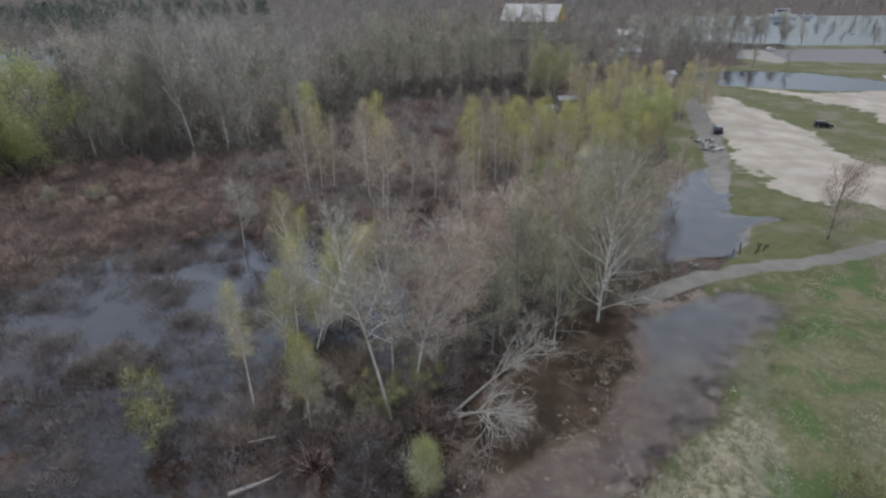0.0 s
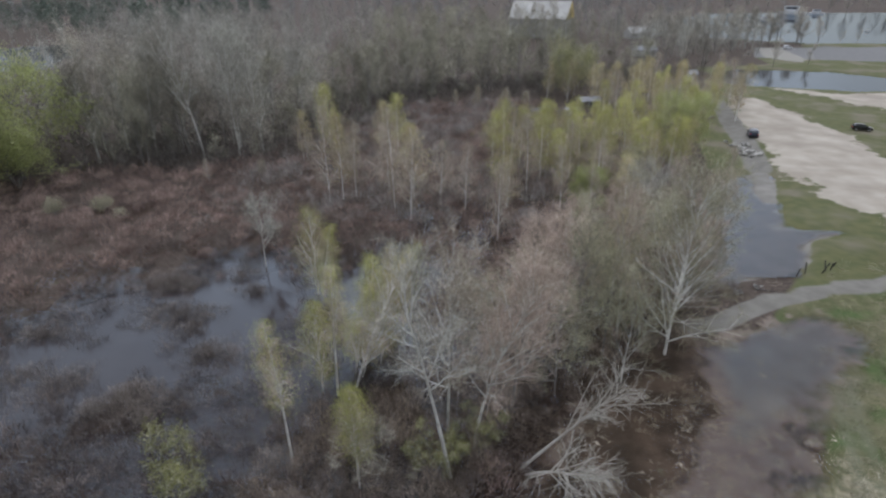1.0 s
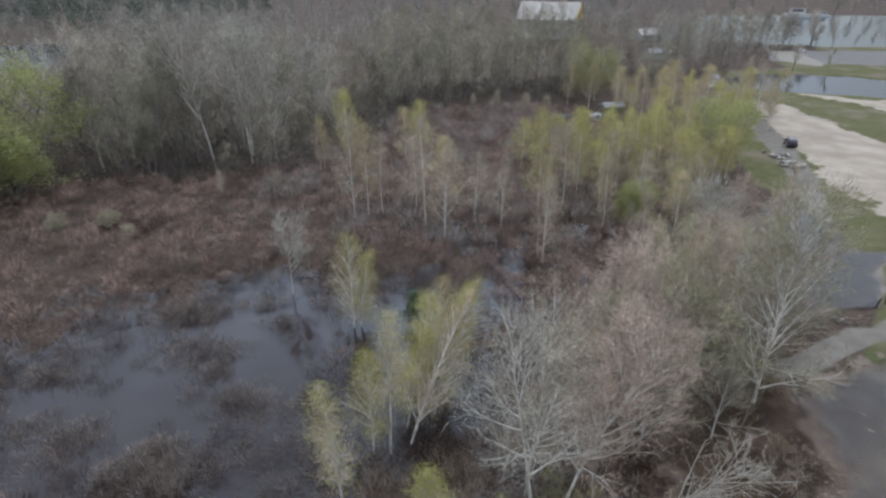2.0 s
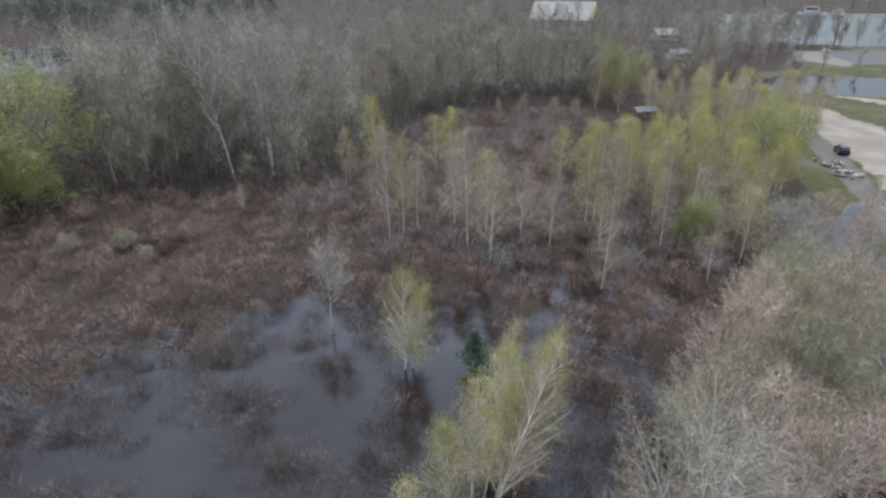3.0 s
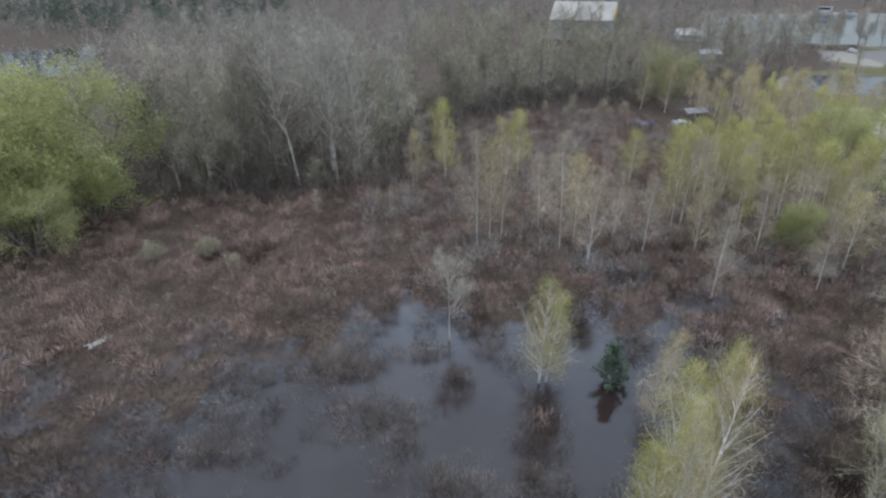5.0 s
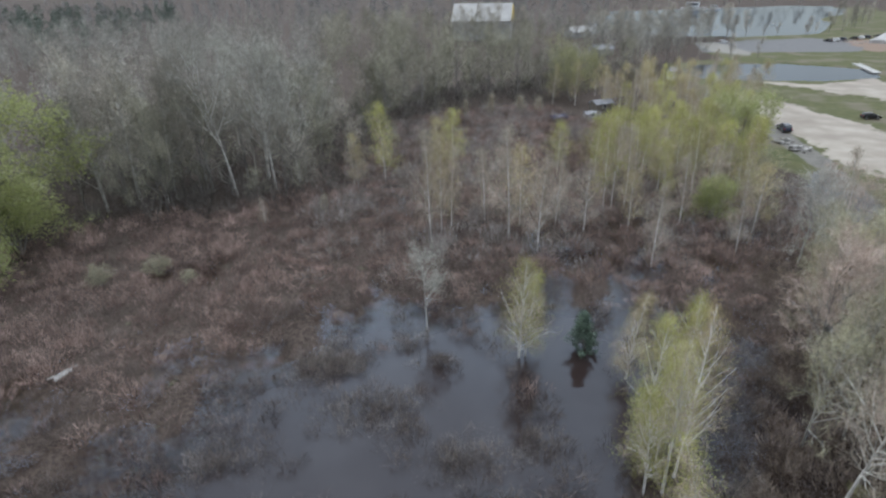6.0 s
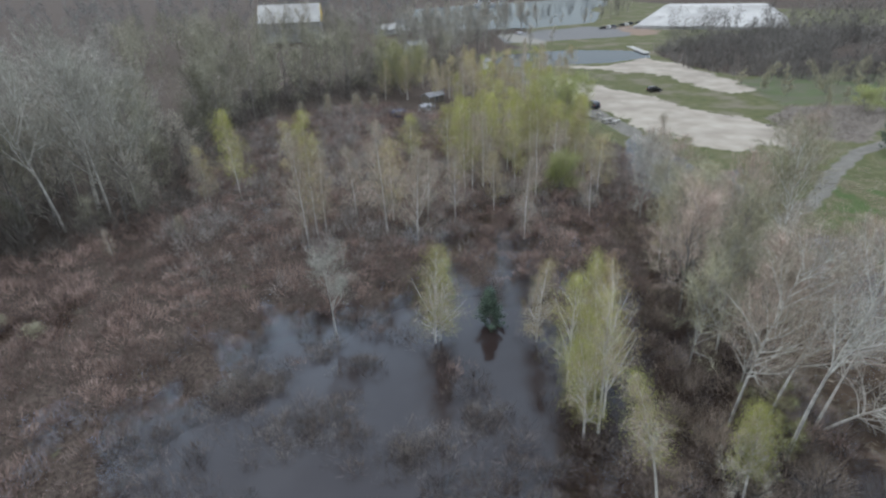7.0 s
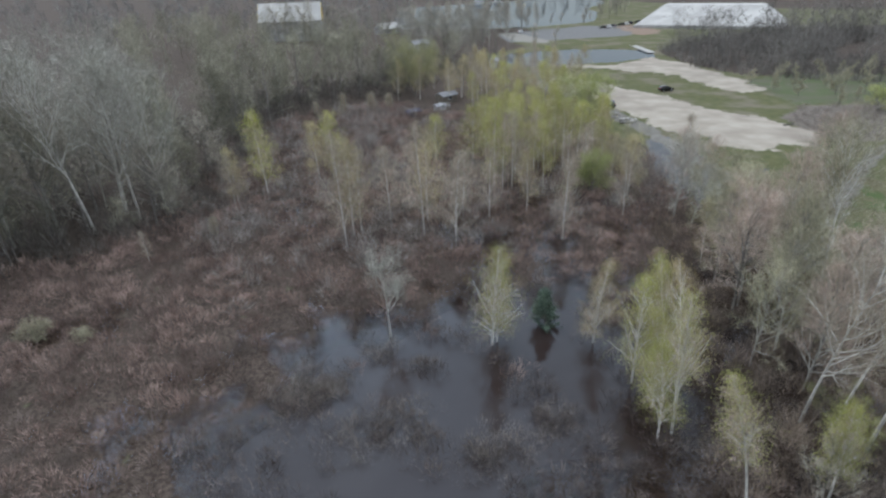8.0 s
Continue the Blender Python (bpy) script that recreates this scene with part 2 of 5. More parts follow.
def ground_height(x, y):
    h = 0.32 + 0.25 * (field(x, y, 9) - 0.5) + 0.12 * (field(x, y, 2.3, 1) - 0.5)
    marsh = step(inside(x, y, MARSH), -3, 3)
    dry = (1 - step(inside(x, y, LAKE) + 8 * (field(x, y, 9, 3) - 0.5), -15, -3)) * (1 - 0.75 * step(inside(x, y, SWALE), -5, 3)) * step(y, 55, 90)
    h = h * (1 - marsh) + marsh * (-0.22 + 0.30 * dry + 0.30 * (field(x, y, 7, 2) - 0.5) + 0.36 * (field(x, y, 2.1, 10) - 0.5) + 0.2 * (field(x, y, 1.0, 11) - 0.5))
    for shape, deep, soft in ((LAKE, -0.9, 2.5), (CHANNEL, -0.22, 1.0), (POND, -1.0, 2.0), (RIVER, -2.0, 6.0), (INLET, -1.0, 4.0)):
        k = step(inside(x, y, shape) + 2.5 * (field(x, y, 5, 3) - 0.5), -soft, soft)
        h = h * (1 - k) + deep * k
    rag = 3.0 * (field(x, y, 5, 4) - 0.5) + 2.5 * (field(x, y, 1.8, 46) - 0.5)
    k = step(inside(x, y, FLOOD) + rag, -10, 4)
    h = h * (1 - k) - 0.17 * k
    k = step(inside(x, y, MUD) + rag, -8, 3)
    h = h * (1 - k) + k * (-0.10 + 0.05 * (field(x, y, 1.3, 6) - 0.5) + 0.06 * (field(x, y, 6, 7) - 0.5))
    k = step(np.maximum(inside(x, y, SAND_A), inside(x, y, SAND_B)), -4, 6)
    h = h + 0.5 * k
    k = (1 - step(np.abs(np.maximum(inside(x, y, FLOOD), inside(x, y, MUD)) + 1), 2, 8))
    h = h + k * (0.05 * (field(x, y, 3.1, 61) - 0.5) + 0.07 * (field(x, y, 1.4, 62) - 0.5))
    # raised just under the surface, so that the sky's mirror fades here
    k = step(inside(x, y, TREE_MIRROR_BED) + 0.6 * rag, -2.5, 1.5)
    h = h * (1 - k) + k * (-0.045 + 0.05 * (field(x, y, 2.3, 67) - 0.5))
    k = step(inside(x, y, SPIT), -1.2, 0.6)
    h = h * (1 - k) + 0.22 * k
    k = 1 - step(to_line(x, y, TRACK), 1.6, 3.5)
    h = h * (1 - k) + 0.42 * k
    return h


# ---- meshes from arrays ----
def mesh_of(name, verts, tris=None, quads=None, smooth=False):
    verts = np.asarray(verts, np.float32).reshape(-1, 3)
    parts = [(np.asarray(f, np.int32).reshape(-1, k), k) for f, k in ((tris, 3), (quads, 4)) if f is not None and len(f)]
    me = bpy.data.meshes.new(name)
    me.vertices.add(len(verts))
    me.vertices.foreach_set("co", verts.ravel())
    loops = np.concatenate([f.ravel() for f, _ in parts])
    sizes = np.concatenate([np.full(len(f), k, np.int32) for f, k in parts])
    me.loops.add(len(loops))
    me.loops.foreach_set("vertex_index", loops)
    me.polygons.add(len(sizes))
    me.polygons.foreach_set("loop_start", np.r_[0, np.cumsum(sizes)[:-1]].astype(np.int32))
    me.update(calc_edges=True)
    if smooth:
        me.polygons.foreach_set("use_smooth", np.ones(len(sizes), bool))
    return me


def part(name, me, material, parent=None, label=""):
    """One mesh object, of a mesh or a bmesh, under a thing or a part."""
    if isinstance(me, bmesh.types.BMesh):
        bm, me = me, bpy.data.meshes.new(name)
        bm.to_mesh(me)
        bm.free()
    if not me.materials:
        me.materials.append(material)
    ob = new(name, me)
    ob.parent = parent
    if label:
        ob["label"] = label
    return ob


def unit(v):
    return v / np.maximum(np.linalg.norm(v, axis=-1, keepdims=True), 1e-9)


class Limbs:
    """A set of curved limbs: each runs from s along d for a length, bending by b, with a radius at its foot."""

    def __init__(self, s, d, length, b, r):
        self.s, self.d, self.length, self.b, self.r = s, unit(d), length, b, r

    def at(self, i, t):
        return self.s[i] + (self.d[i] * t[:, None] + self.b[i] * (t * t)[:, None]) * self.length[i][:, None]

    def way(self, i, t):
        return unit(self.d[i] + 2 * self.b[i] * t[:, None])

    def fork(self, g, count, t_lo, t_hi, angle, length, rise, taper=0.55, wild=0.12, thick=0.6, follow=0.0, bias=1.0):
        """Side limbs: count on each limb, at that angle (degrees, at the foot and the tip) and length (as a function of t)."""
        i = np.repeat(np.arange(len(self.s)), count)
        n = len(i)
        t = t_lo + (t_hi - t_lo) * ((np.tile(np.arange(count), len(self.s)) + g.random(n)) / count) ** bias
        way = self.way(i, t)
        side = unit(np.cross(way, g.normal(size=(n, 3))))
        a = np.radians(angle[0] + (angle[1] - angle[0]) * t + g.normal(0, 7, n))[:, None]
        size = length(t) * g.uniform(0.7, 1.25, n) * np.clip(self.length[i] / self.length.mean(), 0.2, 1.6) ** follow
        bend = np.array([0, 0, 1.0]) * rise + g.normal(0, wild, (n, 3))
        r = np.minimum(self.r[i] * (1 - taper * t) * thick, 0.036 * size + 0.008)
        return Limbs(self.at(i, t), way * np.cos(a) + side * np.sin(a), size, bend, r)

    def tubes(self, sides, steps, thin=0.25):
        n, t = len(self.s), np.linspace(0, 1, steps + 1)
        p = self.s[:, None] + (self.d[:, None] * t[None, :, None] + self.b[:, None] * (t * t)[None, :, None]) * self.length[:, None, None]
        ax = unit(self.d + self.b)
        u = unit(np.cross(ax, np.where(np.abs(ax[:, 2:]) < 0.9, [[0, 0, 1.0]], [[1.0, 0, 0]])))
        v = np.cross(ax, u)
        a = np.arange(sides) * 2 * math.pi / sides
        ring = u[:, None] * np.cos(a)[None, :, None] + v[:, None] * np.sin(a)[None, :, None]
        rad = self.r[:, None] * (1 - (1 - thin) * t)[None]
        verts = p[:, :, None] + ring[:, None] * rad[:, :, None, None]
        base = (np.arange(n) * (steps + 1) * sides)[:, None, None] + (np.arange(steps) * sides)[None, :, None]
        k = np.arange(sides)[None, None]
        k2 = (k + 1) % sides
        quads = np.stack([base + k, base + k2, base + k2 + sides, base + k + sides], -1).reshape(-1, 4)
        return verts.reshape(-1, 3), quads

    def blades(self, g, width, loose=0.0):
        """Fine twigs, each a slim three-sided sliver; loose sets their feet a little apart."""
        n = len(self.s)
        foot = self.s + g.normal(0, 1, (n, 3)) * loose
        tip = foot + (self.d + self.b) * self.length[:, None]
        side = unit(np.cross(self.d, g.normal(size=(n, 3)))) * (width * g.uniform(0.6, 1.3, n))[:, None] / 2
        verts = np.stack([foot - side, foot + side, tip], 1).reshape(-1, 3)
        return verts, np.arange(3 * n).reshape(-1, 3)

    def puffs(self, g, count, reach, length, width, t_lo=0.35):
        """Round puffs of short twigs about the outer limbs."""
        i = np.repeat(np.arange(len(self.s)), count)
        n = len(i)
        out = g.normal(0, 1, (n, 3))
        foot = self.at(i, t_lo + (1.05 - t_lo) * g.random(n) ** 0.6) + out * reach
        way = unit(0.5 * unit(out) + g.normal(0, 0.5, (n, 3)) + [0, 0, 0.3])
        tip = foot + way * (length * g.uniform(0.5, 1.4, n))[:, None]
        side = unit(np.cross(way, g.normal(size=(n, 3)))) * (width * g.uniform(0.6, 1.3, n))[:, None] / 2
        return np.stack([foot - side, foot + side, tip], 1).reshape(-1, 3), np.arange(3 * n).reshape(-1, 3)

    def leaves(self, g, count, size, scatter, t_lo=0.2):
        i = np.repeat(np.arange(len(self.s)), count)
        n = len(i)
        p = self.at(i, g.uniform(t_lo, 1.05, n)) + g.normal(0, scatter, (n, 3))
        a = unit(g.normal(size=(n, 3)))
        b = unit(np.cross(a, g.normal(size=(n, 3))))
        s = (size * g.uniform(0.6, 1.4, n))[:, None]
        verts = np.stack([p - a * s, p + a * s * 0.7 - b * s * 0.75, p + a * s * 0.7 + b * s * 0.75], 1).reshape(-1, 3)
        return verts, np.arange(3 * n).reshape(-1, 3)


def joined(*sets):
    verts, faces, off = [], [], 0
    for v, f in sets:
        verts.append(v)
        faces.append(f + off)
        off += len(v)
    return np.concatenate(verts), np.concatenate(faces)


def stem(g, h, r, lean=(0, 0), sway=0.03):
    d = np.array([[lean[0] * 0.5, lean[1] * 0.5, h]]) / h
    b = np.array([[lean[0] * 0.5 / h, lean[1] * 0.5 / h, 0]]) + np.append(g.normal(0, sway, 2), 0)[None]
    return Limbs(np.array([[0, 0, -0.4]]), d, np.array([h]), b, np.array([r]))


def thing(name, label, category, group=""):
    e = new(name)
    e.empty_display_size = 0.3
    return tagged(e, label, category, group)


def clothe(tree, g, trunk, one, two, fine, bark, limb_bark, twig, twig_width, near, leaf=None, leaf_count=0, leaf_size=0.1, leaf_on=None, loose=0.13, spread=0.0, puff=None):
    """The meshes of a tree: its trunk, its crown of branches, its veil of twigs and its leaves."""
    v, q = trunk.tubes(9 if near else 6, 9 if near else 6, 0.12)
    part("trunk", mesh_of("trunk", v, quads=q, smooth=True), bark, tree)
    if near:
        v, q = joined(one.tubes(5, 4), two.tubes(3, 2))
        part("crown", mesh_of("crown", v, quads=q), limb_bark, tree)
    else:
        v, q = one.tubes(3, 2)
        part("crown", mesh_of("crown", v, quads=q), limb_bark, tree)
        fine = [(two, 1.7)] + fine
    veil = [some.blades(g, twig_width * k, spread if k == 1.0 else 0.0) for some, k in fine]
    v, f = joined(*veil, two.puffs(g, *puff)) if puff else joined(*veil)
    tagged(part("twig_veil", mesh_of("twig_veil", v, tris=f), twig, tree), kind="stuff")
    if leaf:
        v, f = leaf_on.leaves(g, leaf_count, leaf_size, loose)
        tagged(part("foliage", mesh_of("foliage", v, tris=f), leaf, tree), kind="stuff")
    return tree


def birch(seed, h, leaf, lean=(0, 0), leafage=6, twig=PINK_TWIG, label="", low=0.2, wide=0.26, bark=BIRCH_BARK, near=False, group="birches in the flooded marsh"):
    """A slim birch: white stem, rising limbs, hanging twigs and a veil of young leaves."""
    g = np.random.default_rng(seed)
    trunk = stem(g, h, (0.0080 * h + 0.02) if near else (0.0066 * h + 0.02), lean, 0.04)
    one = trunk.fork(g, 44 if near else 30, low, 0.97, (46, 24), lambda t: h * wide * (1.02 - t) ** 0.75 * np.minimum(1, 0.55 + (t - low) * 2.4), 0.10, bias=1.2)
    one.r *= 0.8 if near else 0.7
    two = one.fork(g, 6, 0.15, 1.0, (46, 34), lambda t: h * 0.085 * (1.2 - 0.6 * t), -0.12, thick=0.5, follow=0.85)
    two.r *= 0.7
    three = two.fork(g, 6 if near else 5, 0.15, 1.0, (50, 42), lambda t: h * 0.055 * np.ones_like(t), -0.5, follow=0.8)
    tree = thing("birch_tree", label, "tree", group)
    size = (0.043 if near else 0.08) if leafage > 2 else 0.075
    return clothe(tree, g, trunk, one, two, [(three, 1.0)], bark, bark if leafage < 3 or near else PALE_BARK, twig, 0.024 if near else 0.045, near, leaf, leafage, size, three, 0.34 if near else 0.42, 0.1)


def bare_tree(seed, h, label, bark=GREY_BARK, twig=GREY_TWIG, lean=(0, 0), low=0.3, wide=0.26, limbs=18, fine=4, angles=(62, 22), rise=0.18, thick=0.014, buds=None, group="bare trees of the wood", twig_width=0.028, bud_count=1, near=True, fork=7):
    """A leafless broad-leaved tree: stem, limbs, branches and a haze of twigs."""
    g = np.random.default_rng(seed)
    trunk = stem(g, h * 0.93, thick * h, lean, 0.05)
    one = trunk.fork(g, limbs, low, 0.98, angles, lambda t: h * wide * (1.25 - 0.75 * t), rise)
    two = one.fork(g, fork, 0.25, 1.0, (48, 28), lambda t: h * wide * 0.45 * (1.2 - 0.5 * t), rise * 0.7)
    three = two.fork(g, 6, 0.2, 1.0, (45, 28) if near else (60, 42), lambda t: h * wide * (0.26 if near else 0.2) * (1.2 - 0.4 * t), rise * (0.5 if near else 0.1))
    veil = [(three, 1.4)]
    if fine and near:
        veil.append((three.fork(g, fine, 0.15, 1.0, (58, 45), lambda t: h * wide * 0.16 * np.ones_like(t), rise * 0.3), 1.0))
    tree = thing("bare_tree", label, "tree", group)
    puff = None if near else (max(8, 9 * fine), 0.034 * h, 0.036 * h, twig_width * 1.05)
    return clothe(tree, g, trunk, one, two, veil if near else [(three, 0.8)], bark, bark, twig, twig_width, near, buds, bud_count, 0.09, three, 0.2, 0.06, puff)


def dead_tree(seed, label, way, length, droop, low, limbs, reach, angles, rise):
    """A leaning dead tree: a bare stem that ends in a fan of stout crooked limbs, its fine twigs gone."""
    g = np.random.default_rng(seed)
    trunk = Limbs(np.array([[0, 0, -0.4]]), np.array([way], float), np.array([length]), np.array([[0.0, 0.0, droop]]), np.array([0.15]))
    one = trunk.fork(g, limbs, low, 0.97, angles, lambda t: reach * (1.3 - 0.75 * t), rise, wild=0.22, thick=0.6)
    two = one.fork(g, 8, 0.2, 1.0, (56, 36), lambda t: reach * 0.40 * (1.2 - 0.5 * t), rise * 0.6, wild=0.22, thick=0.7)
    one.r, two.r = np.maximum(one.r * 0.85, 0.034), np.maximum(two.r * 0.85, 0.016)
    three = two.fork(g, 5, 0.2, 1.0, (52, 38), lambda t: reach * 0.15 * np.ones_like(t), 0.0)
    tree = thing("bare_tree", label, "tree", "leaning dead trees")
    return clothe(tree, g, trunk, one, two, [(three, 1.0)], DEAD_BARK, DEAD_BARK, DEAD_TWIG, 0.03, True)


def willow(seed, h, label, leaf=LEAF_GREEN, stems=4, wide=0.42, count=8, size=0.12, near=False, group="willows in young leaf", name="willow_tree", limbs=11):
    """A round spreading willow with several stems and a dense young crown."""
    g = np.random.default_rng(seed)
    a = np.arange(stems) * 2 * math.pi / stems + g.random(stems)
    d = np.stack([np.cos(a) * 0.35, np.sin(a) * 0.35, np.ones(stems)], -1)
    trunk = Limbs(np.tile([[0, 0, -0.4]], (stems, 1)), d, h * g.uniform(0.7, 0.92, stems), g.normal(0, 0.06, (stems, 3)), np.full(stems, 0.012 * h))
    one = trunk.fork(g, limbs, 0.22, 1.0, (65, 30), lambda t: h * wide * (1.1 - 0.6 * t), 0.1)
    two = one.fork(g, 7, 0.25, 1.0, (50, 35), lambda t: h * wide * 0.4 * (1.2 - 0.5 * t), -0.02, follow=0.5)
    three = two.fork(g, 6, 0.2, 1.0, (50, 35), lambda t: h * wide * 0.22 * np.ones_like(t), -0.25)
    tree = thing(name, label, "tree", group)
    return clothe(tree, g, trunk, one, two, [(three, 1.0)], GREY_BARK, GREY_BARK, OLIVE_TWIG, 0.04, near, leaf, count, size, three, 0.03 * h)


def pine(seed, h, label):
    """A young pine: whorls of limbs closely set with needle tufts."""
    g = np.random.default_rng(seed)
    trunk = stem(g, h, 0.012 * h + 0.03)
    one = trunk.fork(g, 64, 0.14, 0.99, (78, 38), lambda t: h * 0.34 * (1.03 - t) ** 0.8 * np.minimum(1, 0.6 + 1.6 * t) + 0.08, 0.16)
    two = one.fork(g, 8, 0.2, 1.0, (50, 35), lambda t: h * 0.055 * (1.2 - 0.4 * t), 0.15)
    tree = thing("pine_tree", label, "tree")
    return clothe(tree, g, trunk, one, two, [(two, 1.0)], GREY_BARK, GREY_BARK, NEEDLES, 0.04, False, NEEDLES, 14, 0.095, two, 0.15)


def stand(tree, x, y, turn=0.0, size=1.0, girth=1.0):
    tree.matrix_basis = pose(x, y, float(ground_height(np.array([x]), np.array([y]))[0]), 0, 0, turn) @ Matrix.Diagonal((size * girth, size * girth, size, 1))
    return tree


def again(tree, x, y, turn, size, girth=1.0):
    """A further tree of a kind that was built before."""
    ob = copy_thing(tree, Matrix.Identity(4))
    return stand(ob, x, y, turn, size, girth)


# ---- the ground, one sheet out to the horizon ----
def spaced(lo, hi, cell, fine_lo=0.0, fine_hi=0.0, fine=1.0):
    """Grid lines: evenly set, closer over one stretch, and ever wider out to the horizon."""
    core = [v for v in np.arange(lo, hi + cell / 2, cell) if not fine_lo - cell / 2 < v < fine_hi + cell / 2]
    core = sorted(core + list(np.arange(fine_lo, fine_hi, fine)))
    out, d = [], cell
    edge = hi
    while edge < 4000:
        d *= 1.14
        edge += d
        out.append(edge)
    low, d, edge = [], cell, lo
    while edge > -4000:
        d *= 1.14
        edge -= d
        low.append(edge)
    return np.array(low[::-1] + core + out)


gx, gy = spaced(-116, 166, 1.7, -2, 46, 0.75), spaced(24, 262, 1.7, 25, 70, 0.75)
X, Y = np.meshgrid(gx, gy)
Z = ground_height(X, Y)
ny, nx = X.shape
idx = np.arange(nx * ny).reshape(ny, nx)
cells = np.stack([idx[:-1, :-1], idx[:-1, 1:], idx[1:, 1:], idx[1:, :-1]], -1).reshape(-1, 4)
ground_mesh = mesh_of("ground", np.stack([X, Y, Z], -1), quads=cells, smooth=True)
woody = np.maximum(np.maximum(step(inside(X, Y, WOODS), -14, -6), step(np.maximum(inside(X, Y, BACKLAND), inside(X, Y, BANKWOOD)), -3, 2)), step(inside(X, Y, THICKET), -6, 4))
COVER = {
    "sand": step(np.maximum(inside(X, Y, SAND_A), inside(X, Y, SAND_B)) + 5 * (field(X, Y, 7, 63) - 0.5) + 3 * (field(X, Y, 2.6, 64) - 0.5), -3.5, 3.0),
    "track": np.maximum(1 - step(to_line(X, Y, TRACK), 0.8, 2.2), 0.8 - 0.8 * step(to_line(X, Y, WET_EDGE), 1.5, 4.5)),
    "litter": np.maximum(np.maximum(np.maximum(step(inside(X, Y, FAR_WOODS), -20, 0), step(inside(X, Y, MARSH), -9, -5)), woody), step(inside(X, Y, MUD), -3, 2)),
    "meadow": step(inside(X, Y, MEADOW), -5, 5),
    "mud": np.maximum(step(inside(X, Y, MUD), -4, 5), step(inside(X, Y, FLOOD), -4, 5)),
    "lot": step(inside(X, Y, LOT), -3, 3),
    "silt_sheen": np.maximum(step(inside(X, Y, CHANNEL), -0.3, 2.0), 0.75 * step(inside(X, Y, FLOOD), -3, 5) * (1 - step(inside(X, Y, TREE_MIRROR_BED), -3, 1))),
    "tree_mirror_bed": step(inside(X, Y, TREE_MIRROR_BED) + 3 * (field(X, Y, 3, 47) - 0.5), -3, 3),
    "sedge": step(inside(X, Y, SEDGE) + 3 * (field(X, Y, 3, 65) - 0.5), -2.5, 2.5),
    "dry": step(inside(X, Y, DRY_PATCH), -3, 3),
    "orchard": step(inside(X, Y, ORCHARD), -4, 4),
    "dirt": step(inside(X, Y, [(205, 268), (224, 268), (243, 295), (238, 318), (226, 310), (216, 290)]), -2, 2),
    "gravel": step(inside(X, Y, [(138, 291), (147, 275), (154, 284), (163, 325), (152, 328)]), -2, 2),
    "rut": np.maximum(1 - step(to_line(X, Y, RUTS[0]), 0.1, 1.5), 1 - step(to_line(X, Y, RUTS[1]), 0.1, 1.5)),
}
for key, value in COVER.items():
    ground_mesh.attributes.new(key, "FLOAT", "POINT").data.foreach_set("value", value.astype(np.float32).ravel())


